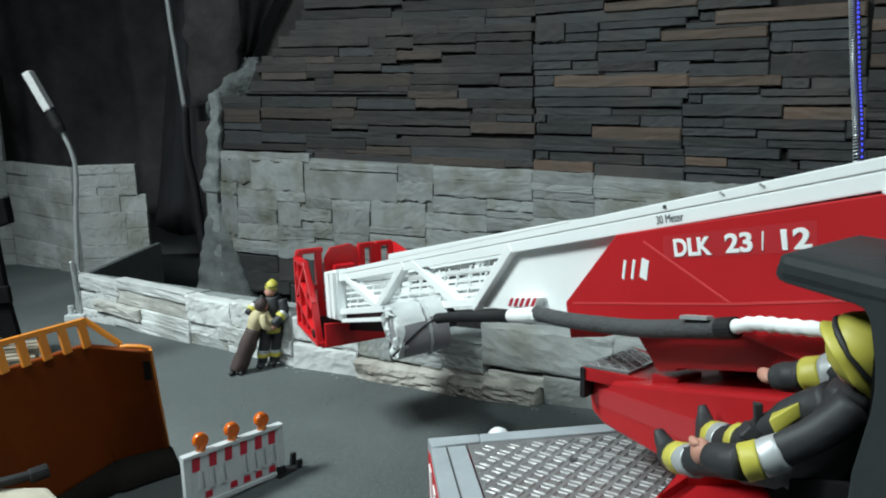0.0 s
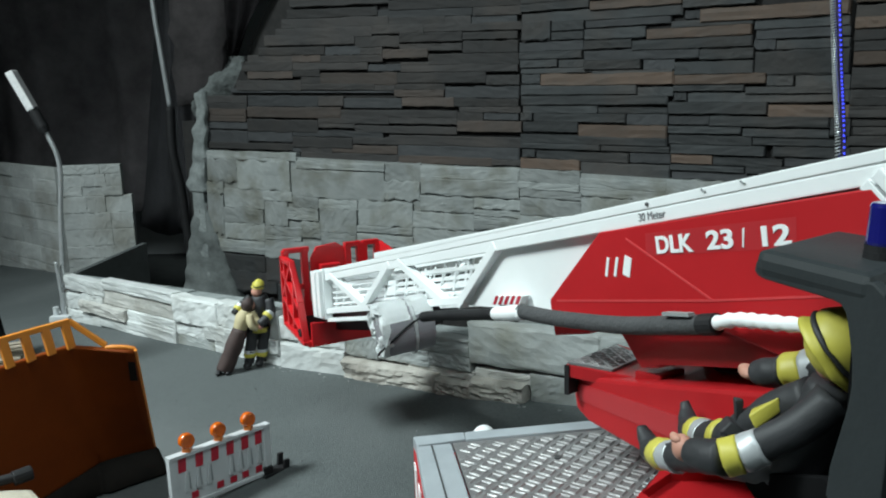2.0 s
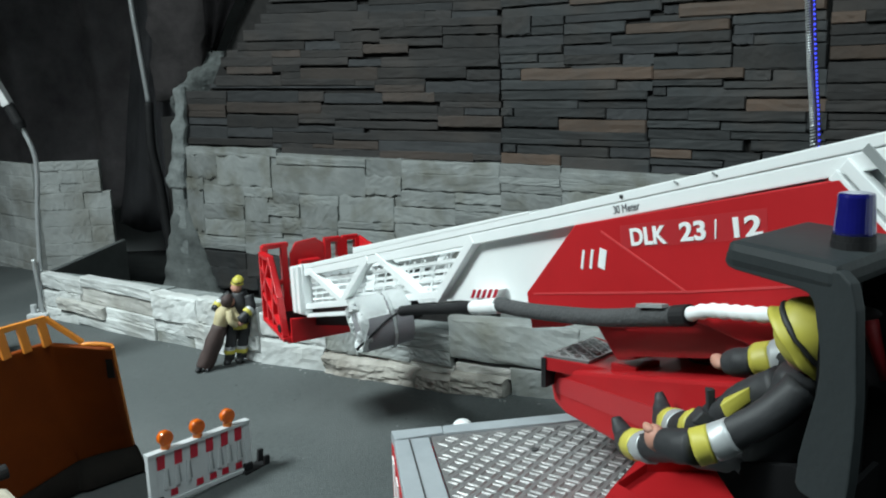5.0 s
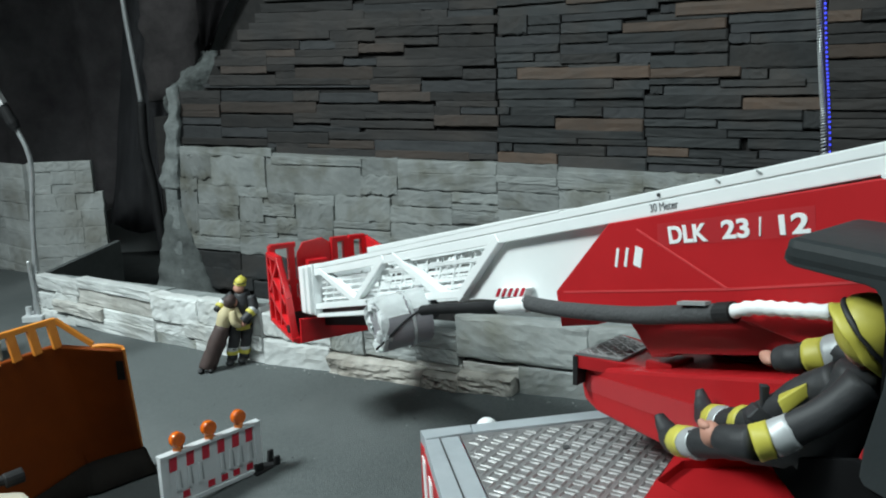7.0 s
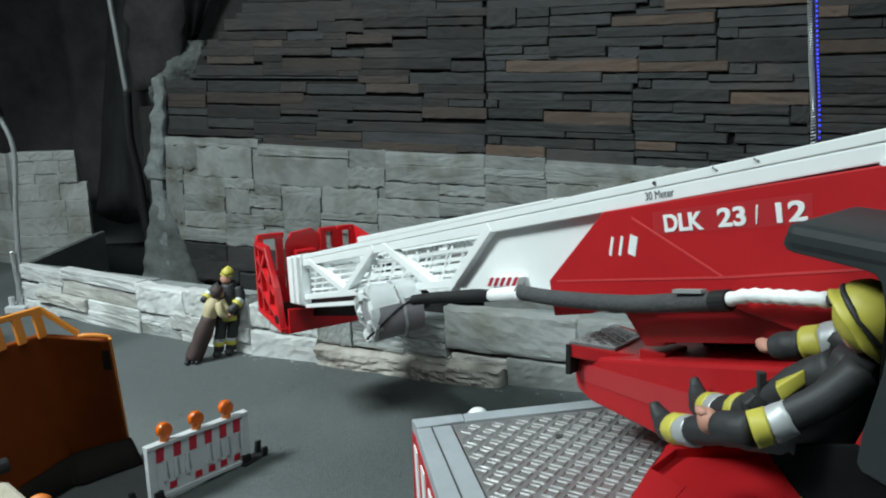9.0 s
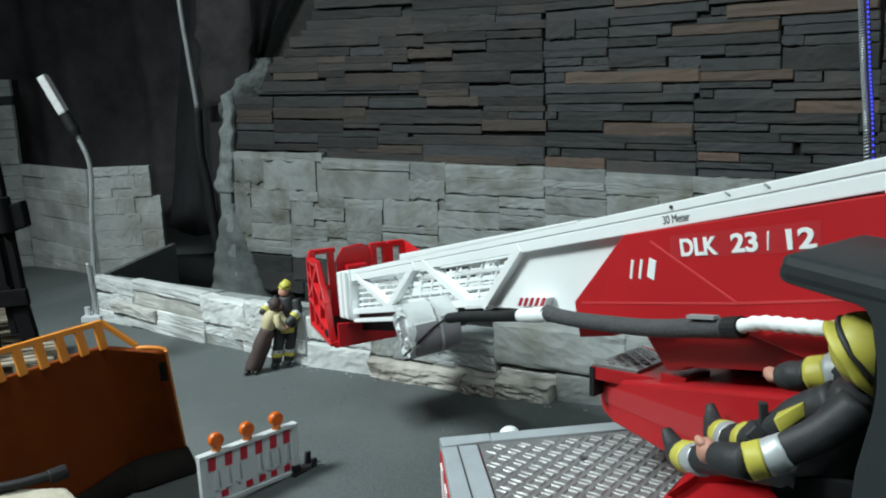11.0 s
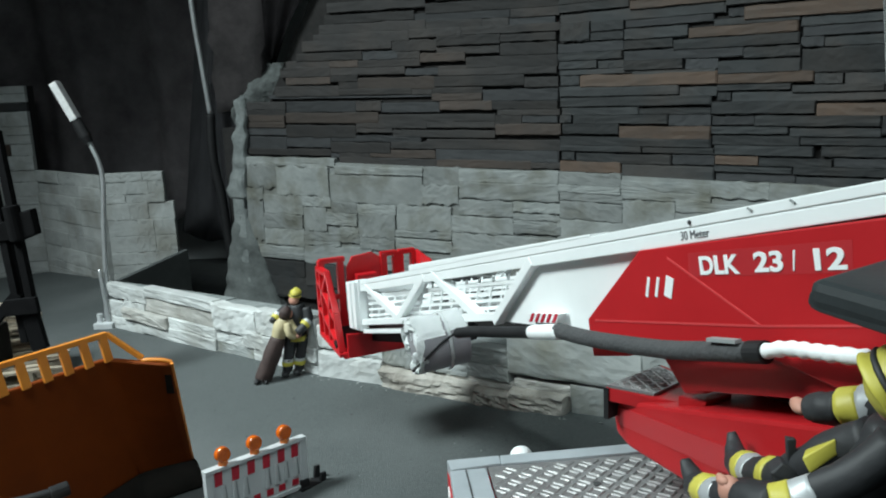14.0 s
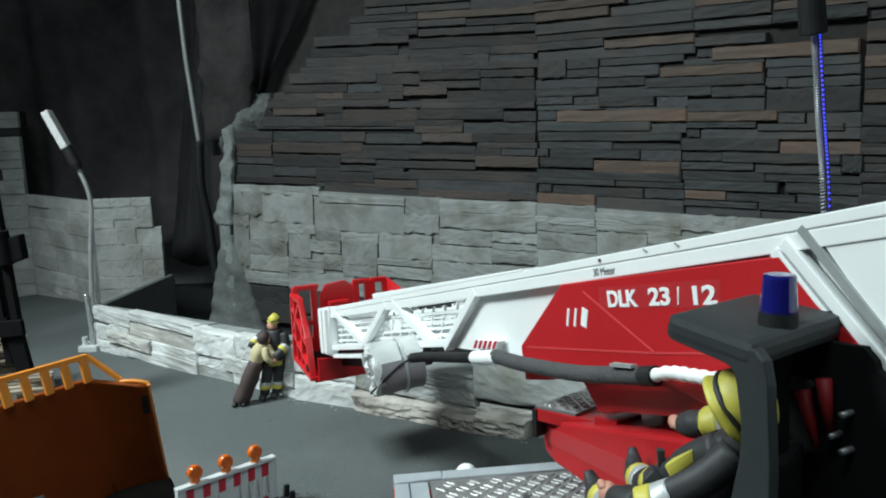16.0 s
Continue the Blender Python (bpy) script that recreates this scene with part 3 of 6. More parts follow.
def build_pier():
    """The pale stone pier at the far end of the road, with its corner towards the road."""
    corner = Vector((-1.105, 2.30, 0))
    lft, rgt = Vector((-1.47, 2.62, 0)), Vector((-0.915, 2.322, 0))
    root = empty("stone_pier", (corner.x, corner.y, floor_z(corner.x)), "pale grey rough stone pier at the end of the road", "wall", kind="structure")
    rnd = random.Random(14)
    zb = -0.10
    core = prism([corner + Vector((0, 0, zb)), lft + Vector((0, 0, zb)), lft + Vector((0.015, 0.025, zb)), corner + Vector((0, 0.03, zb)), rgt + Vector((-0.03, 0.02, zb)), rgt + Vector((-0.028, 0, zb))], (0, 0, 0.335))
    part("core", core, M_PLASTER, root)
    for a, b, steps in ((lft, corner, ()), (corner, rgt, (1,))):
        d = b - a
        ln = d.length
        d.normalize()
        out = Vector((d.y, -d.x, 0))
        z = zb
        while z < 0.240:
            h = min(rnd.choice((0.026, 0.036, 0.048)), 0.246 - z)
            end = ln if (not steps or z < 0.12) else ln * 0.885
            cuts = sorted({0.0, end * rnd.uniform(0.3, 0.45), end * rnd.uniform(0.6, 0.75), end})
            for s0, s1 in zip(cuts, cuts[1:]):
                lay(root, SOFTS, "stone", a, d, out, s0, s1, z, z + h, rnd.uniform(0.0165, 0.0225), 0, gap=0.0003, rnd=rnd)
            z += h


build_pier()

# ---------------------------------------------------------------- behind the walls: cloth, plaster, dark board


def build_cloth():
    bm = bmesh.new()
    nx, nz = 90, 40
    rows = []
    for i in range(nx + 1):
        x = -2.9 + (2.9 - 0.80) * i / nx
        col = []
        for k in range(nz + 1):
            f = k / nz
            hem = 0.03 + 0.02 * math.sin(x * 17) + (0.02 if x > -0.85 else 0)
            z = hem + (1.9 - hem) * f
            fold = 0.03 * math.sin(x * 19 + 2.2 * f) + 0.014 * math.sin(x * 47 + 1.3) * (1 - 0.5 * f) + 0.05 * noise.noise(Vector((x * 2.2, f * 3, 1)))
            col.append(bm.verts.new((x, 2.88 + fold, z)))
        rows.append(col)
    for i in range(nx):
        for k in range(nz):
            bm.faces.new((rows[i][k], rows[i + 1][k], rows[i + 1][k + 1], rows[i][k + 1]))
    bmesh.ops.solidify(bm, geom=bm.faces[:], thickness=0.003)
    ob = part("backdrop_cloth", bm, M_CLOTH, smooth=True)
    tagged(ob, "black cloth curtain hanging in folds behind the layout", "curtain")
    # a second length of cloth over the corner of the slate wall
    bm = bmesh.new()
    rows = []
    for i in range(25):
        f = i / 24
        col = []
        for k in range(17):
            g = k / 16
            lo = 0.535 + 0.012 * math.sin(f * 11)
            z = lo + (1.9 - lo) * g
            s = 0.795 - f * (0.035 + 0.62 * (z - 0.535) * (1 + 0.12 * math.sin(z * 40)))
            p = JOINT + LEFT[0] * s + LEFT[1] * (0.030 + 0.008 * math.sin(f * 14 + g * 2)) + Vector((0, 0, z))
            col.append(bm.verts.new(p))
        rows.append(col)
    for i in range(24):
        for k in range(16):
            bm.faces.new((rows[i][k], rows[i + 1][k], rows[i + 1][k + 1], rows[i][k + 1]))
    bmesh.ops.solidify(bm, geom=bm.faces[:], thickness=0.003)
    ob = part("corner_cloth", bm, M_VELVET, smooth=True)
    tagged(ob, "black cloth hanging over the end of the slate wall", "curtain")


M_FELT = material("black_felt", (0.050, 0.050, 0.054), 0.9, other=(0.088, 0.088, 0.095), grain=6, bump=0.3, bump_scale=300, stains=0.4, stain_colour=(0.085, 0.085, 0.090), stain_scale=5, spec=0.1)


def build_gap_cloth():
    """The cloth that hangs down in the gap beside the plaster column."""
    bm = bmesh.new()
    rows = []
    for i in range(41):
        f = i / 40
        col = []
        for k in range(31):
            g = k / 30
            hem = 0.012 + 0.008 * math.sin(f * 9) + 0.10 * max(0.0, (f - 0.88) / 0.12) ** 2
            z = hem + (1.88 - hem) * g
            x = -1.03 + 0.285 * f + 0.14 * min(1.0, 2.2 * g) * (1 - f)
            fold = 0.22 * (1 - f) ** 2 + 0.014 * math.sin(f * f * 17 + 1.2 * g) * f + 0.004 * math.sin(f * 31 - 9 * g + 1) * (1 - g) + 0.05 * noise.noise(Vector((f * 2.5, g * 5, 4)))
            col.append(bm.verts.new((x, 2.455 + fold - 0.03 * (1 - g) ** 6, z)))
        rows.append(col)
    for i in range(40):
        for k in range(30):
            bm.faces.new((rows[i][k], rows[i + 1][k], rows[i + 1][k + 1], rows[i][k + 1]))
    bmesh.ops.solidify(bm, geom=bm.faces[:], thickness=0.003)
    ob = part("gap_cloth", bm, M_FELT, smooth=True)
    tagged(ob, "black cloth with soft folds hanging between pier and column", "curtain")


def rough_column(name, ring_lo, ring_hi, mat, seed, amp=0.012, levels=16):
    """A plastered column with an uneven surface between two rings of points."""
    bm = bmesh.new()
    loops = []
    n = len(ring_lo)
    for k in range(levels + 1):
        f = k / levels
        loop = []
        for j in range(n * 4):
            a, b = ring_lo[j // 4], ring_lo[(j // 4 + 1) % n]
            c, d = ring_hi[j // 4], ring_hi[(j // 4 + 1) % n]
            g = (j % 4) / 4
            p = Vector(a).lerp(Vector(b), g).lerp(Vector(c).lerp(Vector(d), g), f)
            q = p * 34
            loop.append(bm.verts.new(p + Vector((noise.noise(q + Vector((seed, 0, 0))), noise.noise(q + Vector((0, seed, 0))), 0)) * amp))
        loops.append(loop)
    m = len(loops[0])
    for l0, l1 in zip(loops, loops[1:]):
        for j in range(m):
            bm.faces.new((l0[j], l0[(j + 1) % m], l1[(j + 1) % m], l1[j]))
    bm.faces.new(loops[0])
    bm.faces.new(loops[-1])
    return part(name, bm, mat, smooth=True)


def wall_point(s, o, z):
    p = JOINT + LEFT[0] * s + LEFT[1] * o
    return (p.x, p.y, z)


def build_plaster():
    lo = [wall_point(0.906, 0.036, 0.165), wall_point(0.968, 0.030, 0.165), wall_point(0.968, -0.06, 0.165), wall_point(0.906, -0.06, 0.165)]
    hi = [wall_point(0.885, 0.024, 0.445), wall_point(0.915, 0.022, 0.435), wall_point(0.915, -0.06, 0.435), wall_point(0.885, -0.06, 0.445)]
    ob = rough_column("plaster_column", lo, hi, M_PLASTER, 3.0, 0.010, 36)
    tagged(ob, "rough grey plaster column at the end of the rear wall", "wall", kind="structure")
    ring = [wall_point(0.913, 0.031, -0.17), wall_point(0.955, 0.027, -0.17), wall_point(0.955, -0.05, -0.17), wall_point(0.913, -0.05, -0.17)]
    ob = part("conduit", prism(ring, (0, 0, 0.345), 0.003), M_PLASTER)
    tagged(ob, "grey plastered cable conduit below the column", "conduit", kind="structure")
    lo = [wall_point(0.86, 0.000, 0.42), wall_point(1.00, 0.004, 0.40), wall_point(1.00, -0.06, 0.40), wall_point(0.86, -0.06, 0.42)]
    hi = [wall_point(0.66, 0.012, 1.2), wall_point(1.00, 0.01, 1.2), wall_point(1.00, -0.06, 1.2), wall_point(0.66, -0.06, 1.2)]
    ob = rough_column("rock_column", lo, hi, M_ROCK, 7.0, 0.02, 24)
    tagged(ob, "dark brownish rough rock above the plaster column", "wall", kind="structure")
    lo = [wall_point(0.800, 0.036, -0.19), wall_point(1.03, 0.036, -0.19), wall_point(1.03, -0.03, -0.19), wall_point(0.800, -0.03, -0.19)]
    hi = [wall_point(0.915, 0.0300, 0.135), wall_point(0.953, 0.0265, 0.125), wall_point(0.953, -0.03, 0.125), wall_point(0.915, -0.03, 0.135)]
    ob = rough_column("plaster_mound", lo, hi, M_MOUND, 5.0, 0.007, 40)
    tagged(ob, "grey plaster mound at the foot of the column", "plaster", kind="structure")
    ob = plaster_relief("plaster_smear", ((0.925, 0.400), (0.906, 0.421), (0.878, 0.442), (0.838, 0.465)), 0.021, (0.77, 0.95, 0.37, 0.53), M_SMEAR)
    tagged(ob, "pale grey smear of plaster along the slate edge", "plaster")


def plaster_relief(name, line, width, span, mat, step=0.004):
    """Plaster thrown on a wall: thickest along a line and thinning out unevenly into the stones."""
    s0, s1, z0, z1 = span
    ns, nz = int((s1 - s0) / step), int((z1 - z0) / step)
    bm, rows = bmesh.new(), []
    for j in range(nz + 1):
        row = []
        for i in range(ns + 1):
            q = Vector((s0 + (s1 - s0) * i / ns, z0 + (z1 - z0) * j / nz))
            near = 9.0
            for a, b in zip(line, line[1:]):
                a, b = Vector(a), Vector(b)
                g = max(0.0, min(1.0, (q - a).dot(b - a) / (b - a).length_squared))
                near = min(near, (q - a - (b - a) * g).length)
            lump = noise.fractal(Vector((q.x * 55, q.y * 55, 3.0)), 1.0, 2.0, 5)
            o = 0.0158 - 0.010 * (near / width) ** 1.3 + 0.0035 * lump
            row.append(bm.verts.new(wall_point(q.x, max(-0.02, min(0.030, o)), q.y)))
        rows.append(row)
    for r0, r1 in zip(rows, rows[1:]):
        for i in range(ns):
            bm.faces.new((r0[i], r0[i + 1], r1[i + 1], r1[i]))
    low_side = [rows[0][0], rows[0][-1], rows[-1][-1], rows[-1][0]]
    back = [bm.verts.new(v.co - LEFT[1] * 0.03) for v in low_side]
    bm.faces.new(back)
    return part(name, bm, mat, smooth=True)


M_MOUND = material("dull_plaster", (0.060, 0.066, 0.065), 0.9, other=(0.21, 0.231, 0.226), grain=11, mix=0.6, bump=0.6, bump_scale=90)
M_SMEAR = material("thin_plaster", (0.034, 0.037, 0.037), 0.9, other=(0.16, 0.177, 0.173), grain=32, mix=0.6, bump=0.8, bump_scale=120)
M_ROCK = material("brown_rock", (0.009, 0.0080, 0.0086), 0.95, other=(0.046, 0.040, 0.041), grain=10, bump=0.8, bump_scale=60)
build_cloth()
build_gap_cloth()
build_plaster()


def build_pipe():
    root = empty("curtain_pipe", (-0.775, 2.30, 0.10), "thin bright metal pipe with a dark lower hose along the curtain", "pipe")
    part("pipe", tube(curve([(-0.815, 2.30, 1.1), (-0.80, 2.30, 0.69), (-0.79, 2.30, 0.55), (-0.778, 2.30, 0.40)]), 0.007), M_CHROME, root, smooth=True)
    part("hose", tube(curve([(-0.778, 2.30, 0.40), (-0.779, 2.29, 0.28), (-0.765, 2.29, 0.17), (-0.755, 2.29, 0.02), (-0.74, 2.29, -0.13)]), 0.013), M_BLACK, root, smooth=True)


build_pipe()


def build_dark_board():
    bm = prism([(-0.835, 1.735, -0.16), (-0.835, 1.735, 0.056), (-0.755, 1.945, 0.082), (-0.755, 1.945, -0.16)], (0.012, -0.006, 0))
    ob = part("dark_board", bm, M_DARKBOARD)
    tagged(ob, "dark grey sloping board behind the low stone wall", "board", kind="structure")


build_dark_board()


def build_far_block():
    root = empty("far_stone_block", (-1.73, 2.75, -0.12), "distant stone block of slate strips over pale stones", "wall", kind="structure")
    part("core", box_bm(-2.33, -1.56, 2.76, 2.80, -0.19, 0.515), M_BACK, root)
    rnd = random.Random(31)
    a, d, out = Vector((-2.33, 2.76, 0)), Vector((1, 0, 0)), Vector((0, -1, 0))
    z = -0.16
    while z < 0.50:
        h = min(rnd.choice((0.03, 0.04, 0.05)), 0.515 - z)
        x = 0.0
        while x < 0.76:
            w = rnd.uniform(0.12, 0.27)
            w = 0.77 - x if 0.77 - x - w < 0.07 else w
            lay(root, WHITES if z < 0.1 or rnd.random() < 0.8 else (RUSTS if rnd.random() < 0.3 else SLATES), "stone", a, d, out, x, x + w, z, z + h, rnd.uniform(0.012, 0.02), rnd=rnd)
            x += w
        z += h


build_far_block()

# ---------------------------------------------------------------- the ladder truck
D = Vector((-0.455, 0.890, 0.0))
N = Vector((0.890, 0.455, 0.0))
O = N * 0.2705


def U(u, w, z):
    """A point by its way along the ladder, across it and its height."""
    return O + D * u + N * w + Vector((0, 0, z))


def top(u):
    return 0.4047 - 0.2550 * (u - 0.19)


def low(u):
    return 0.2372 - 0.26 * (u - 0.6644)


def flat(points, w0, w1, bevel=0.0, bm=None, mi=0):
    """A plate standing along the ladder: points are (u, z)."""
    return prism([U(u, w0, z) for u, z in points], N * (w1 - w0), bevel, bm, mi)


def strut(a, b, w, wide, deep, bm=None, mi=0, bevel=0.0006):
    """A bar on the ladder's side from a to b, both (u, z)."""
    return bar(U(a[0], w, a[1]), U(b[0], w, b[1]), deep, wide, bm, mi, upv=N.cross((U(b[0], 0, b[1]) - U(a[0], 0, a[1])).normalized()), bevel=bevel)


def text_mesh(name, text, mat, m, width=None, bold=0.0):
    data = bpy.data.curves.new(name, "FONT")
    data.body, data.size, data.extrude, data.offset = text, 1.0, 0.02, bold
    tmp = new(name, data)
    dg = bpy.context.evaluated_depsgraph_get()
    me = bpy.data.meshes.new_from_object(tmp.evaluated_get(dg))
    bpy.data.objects.remove(tmp)
    xs = [v.co.x for v in me.vertices]
    if width:
        k = width / (max(xs) - min(xs))
    else:
        k = 1
    me.transform(m @ Matrix.Diagonal((k, 1, 1, 1)) @ Matrix.Translation((-min(xs), 0, 0)))
    me.materials.clear()
    me.materials.append(mat)
    return me


def side_frame(u, z, slope, w, size):
    """A pose on the ladder's side for lettering that starts at (u, z)."""
    x = (-D + Vector((0, 0, slope))).normalized()
    nrm = -N
    y = nrm.cross(x)
    p = U(u, w, z)
    m = Matrix(((x.x, y.x, nrm.x, p.x), (x.y, y.y, nrm.y, p.y), (x.z, y.z, nrm.z, p.z), (0, 0, 0, 1)))
    return m @ Matrix.Diagonal((1, size, size, 1))


M_LETTER = material("white_lettering", (0.78, 0.80, 0.80), 0.5, other=(0.82, 0.84, 0.84))
M_INK = material("grey_lettering", (0.10, 0.10, 0.11), 0.6, other=(0.13, 0.13, 0.14))
M_STRIPE = material("red_sticker", (0.36, 0.010, 0.030), 0.4, other=(0.5, 0.016, 0.035))
M_GROOVE = material("grey_groove", (0.25, 0.27, 0.27), 0.5, other=(0.30, 0.32, 0.32))
M_LIGHTRED = material("satin_red_film", (0.38, 0.020, 0.026), 0.4, other=(0.43, 0.024, 0.030), grain=20)
# lighter red puts the light caught by the creases into their colour
M_CREASE = material("lit_red_edge", (0.52, 0.050, 0.055), 0.4, other=(0.58, 0.060, 0.065), grain=20)
M_CHROME_KNOB = material("silver_knob", (0.14, 0.145, 0.15), 0.5, other=(0.18, 0.185, 0.19), grain=200, metal=0.6)
# lever red darkened to carry the shade under the hood
M_LEVER = material("shaded_red_plastic", (0.10, 0.004, 0.006), 0.6, other=(0.13, 0.005, 0.007), grain=60, spec=0.2)
M_BLUE = material("blue_lens", (0.006, 0.007, 0.10), 0.15, other=(0.012, 0.012, 0.17), grain=60, coat=0.6)


def build_ladder(truck):
    wide = 0.088
    for k, w in enumerate((0.0, wide)):
        s = 1 if k == 0 else -1
        side = part("ladder_side", flat([(0.075, top(0.075) - 0.0128), (0.85, top(0.85) - 0.0128), (0.85, top(0.85) - 0.0055), (0.075, top(0.075) - 0.0055)], w - s * 0.0015, w + s * 0.009, 0.0006), M_WHITE, truck, "white enamelled ladder side rail")
        part("top_flange", flat([(0.075, top(0.075) - 0.0050), (0.85, top(0.85) - 0.0050), (0.85, top(0.85)), (0.075, top(0.075))], w - s * 0.0018, w + s * 0.010, 0.0006), M_WHITE, side)
        part("web", flat([(0.075, top(0.075) - 0.0060), (0.85, top(0.85) - 0.0060), (0.85, top(0.85) - 0.0045), (0.075, top(0.075) - 0.0045)], w - s * 0.0012, w + s * 0.008), M_WHITE, side)
        part("bottom_rail", strut((0.518, low(0.518)), (0.845, low(0.845)), w + s * 0.003, 0.006, 0.010), M_WHITE, side)
        part("lower_rail", strut((0.56, low(0.56) - 0.0105), (0.845, low(0.845) - 0.0105), w + s * 0.004, 0.004, 0.010), M_WHITE, side)
        for a, b in (((0.826, 0.2345), (0.7295, low(0.7295) + 0.002)), ((0.7295, low(0.7295) + 0.002), (0.659, 0.2785)), ((0.640, 0.2830), (0.553, 0.266)), ((0.470, 0.3245), (0.5265, 0.2695))):
            part("brace", strut(a, b, w + s * 0.002, 0.0068, 0.008), M_WHITE, side)
        part("side_panel", flat([(0.09, top(0.09) - 0.012), (0.466, top(0.466) - 0.012), (0.526, low(0.526) - 0.004), (0.44, low(0.44) - 0.010), (0.40, low(0.40) - 0.012), (0.15, 0.325), (0.09, 0.33)], w + s * 0.004, w + s * 0.008), M_WHITE, side, "smooth white ladder side panel")
        part("end_flange", flat([(0.40, top(0.40) - 0.0006), (0.692, top(0.692) - 0.0006), (0.692, top(0.692) + 0.0054), (0.40, top(0.40) + 0.0012)], w - s * 0.0020, w + s * 0.011, 0.0008), M_WHITE, side)
    # inner sections: bars, uprights and rungs
    for w in (0.0065, 0.078):
        inner = part("inner_section", strut((0.48, top(0.48) - 0.022), (0.84, top(0.84) - 0.018), w, 0.003, 0.004), M_WHITE, truck, "white open lattice of the retracted ladder section")
        for f in (0.26, 0.44, 0.62, 0.80):
            a, b = (0.475, 0), (0.838, 0)
            za = top(a[0]) - 0.015 - f * (top(a[0]) - 0.015 - low(a[0]))
            zb = top(b[0]) - 0.012 - f * (top(b[0]) - 0.012 - low(b[0]))
            part("bar", strut((a[0], za), (b[0], zb), w, 0.0022, 0.0024, bevel=0), M_WHITE, inner)
        u = 0.49
        while u < 0.83:
            part("upright", strut((u, top(u) - 0.016), (u + 0.012, low(u + 0.012) + 0.002), w - 0.0008, 0.0015, 0.0015, bevel=0), M_WHITE, inner)
            u += 0.0235
    rungs = part("rung_frame", strut((0.48, low(0.48) + 0.004), (0.84, low(0.84) + 0.004), 0.044, 0.002, 0.005, bevel=0), M_WHITE, truck)
    u = 0.545
    while u < 0.84:
        z = low(u) + 0.007
        part("rung", cylinder(U(u, 0.012, z), U(u, 0.076, z), 0.0018, sides=8), M_WHITE, rungs)
        u += 0.0215
    # head of the ladder
    head = part("ladder_head", flat([(0.842, top(0.842) + 0.001), (0.889, 0.2275), (0.885, 0.1745), (0.842, 0.181)], -0.004, 0.006, 0.0012), M_WHITE, truck, "white ladder head plate")
    part("head_post", strut((0.850, 0.236), (0.848, 0.183), -0.005, 0.010, 0.006), M_WHITE, head)
    part("head_post", strut((0.866, 0.232), (0.864, 0.180), -0.005, 0.009, 0.006), M_WHITE, head)
    part("head_plate", flat([(0.842, top(0.842)), (0.889, 0.2275), (0.885, 0.1745), (0.842, 0.181)], 0.082, 0.092, 0.0012), M_WHITE, head)
    part("head_cross", flat([(0.880, 0.222), (0.888, 0.2255), (0.884, 0.176), (0.876, 0.178)], 0.006, 0.082), M_WHITE, head)
    # near end: slanted frame with its grooves
    part("frame_groove", strut((0.1858, top(0.1858) - 0.004), (0.117, 0.341), -0.0008, 0.0036, 0.0030, bevel=0), M_GROOVE, truck, "grey groove between boom frame and rear panel")
    part("frame_bar", strut((0.1935, 0.3955), (0.126, 0.341), -0.0006, 0.0050, 0.0050), M_WHITE, truck)
    part("frame_groove", strut((0.1905, 0.3945), (0.124, 0.336), -0.0012, 0.0012, 0.0030, bevel=0), M_GROOVE, truck)
    part("frame_bar", strut((0.198, 0.391), (0.132, 0.336), -0.0004, 0.0050, 0.0050), M_WHITE, truck)
    part("rear_panel", flat([(0.184, top(0.184) - 0.001), (0.02, top(0.02) - 0.001), (0.02, 0.335), (0.115, 0.335)], -0.0008, 0.010), M_WHITE, truck, "white enamelled rear boom panel")
    for u in (0.2800, 0.2570):
        part("rail_scuff", strut((u, top(u) - 0.0008), (u - 0.0026, top(u) - 0.0018), -0.0023, 0.0009, 0.0006, bevel=0), M_GROOVE, truck, "grey scuff mark on the white top rail")
    part("rail_screw", cylinder(U(0.3168, -0.0026, top(0.3168) - 0.0025), U(0.3168, -0.0018, top(0.3168) - 0.0025), 0.0010, sides=10), M_FOAM, truck)
    # red boom cover
    cover = part("boom_cover", flat([(0.354, 0.3503), (0.4018, 0.3018), (0.3964, 0.2807), (0.3634, 0.2901), (0.3561, 0.2952), (0.268, 0.3180), (0.2282, 0.3152), (0.207, 0.3138), (0.16, 0.325), (0.135, 0.352), (0.1753, 0.3736), (0.1945, 0.3897)], -0.003, 0.004, 0.0008), M_RED, truck, "glossy red boom cover plate with creases")
    part("crease", strut((0.3313, 0.3502), (0.2693, 0.3308), -0.0031, 0.0010, 0.0004, bevel=0), M_CREASE, cover)
    part("crease", strut((0.394, 0.303), (0.2693, 0.3308), -0.0031, 0.0010, 0.0004, bevel=0), M_CREASE, cover)
    part("crease", strut((0.2693, 0.3308), (0.186, 0.3519), -0.0031, 0.0010, 0.0004, bevel=0), M_CREASE, cover)
    part("decal_film", flat([(0.3155, 0.3435), (0.3165, 0.3552), (0.2262, 0.3752), (0.2252, 0.3628)], -0.0031, -0.003), M_LIGHTRED, cover)
    for name, body, u, z, size, width in (("lettering", "DLK", 0.3070, 0.3467, 0.0117, 0.0255), ("lettering", "23", 0.2735, 0.3542, 0.0117, 0.0160), ("lettering", "/", 0.2530, 0.3588, 0.0110, 0.0020), ("lettering", "12", 0.2420, 0.3608, 0.0117, 0.0150)):
        ob = new(name, text_mesh(name, body, M_LETTER, side_frame(u, z, 0.212, -0.0033, size), width, 0.03))
        ob.parent = cover
        tagged(ob, "white bold vehicle type lettering")
    ob = new("lettering", text_mesh("lettering", "30 Meter", M_INK, side_frame(0.3228, 0.3602, 0.240, -0.0017, 0.0060), 0.0200))
    ob.parent = truck
    ob.matrix_parent_inverse = truck.matrix_basis.inverted()
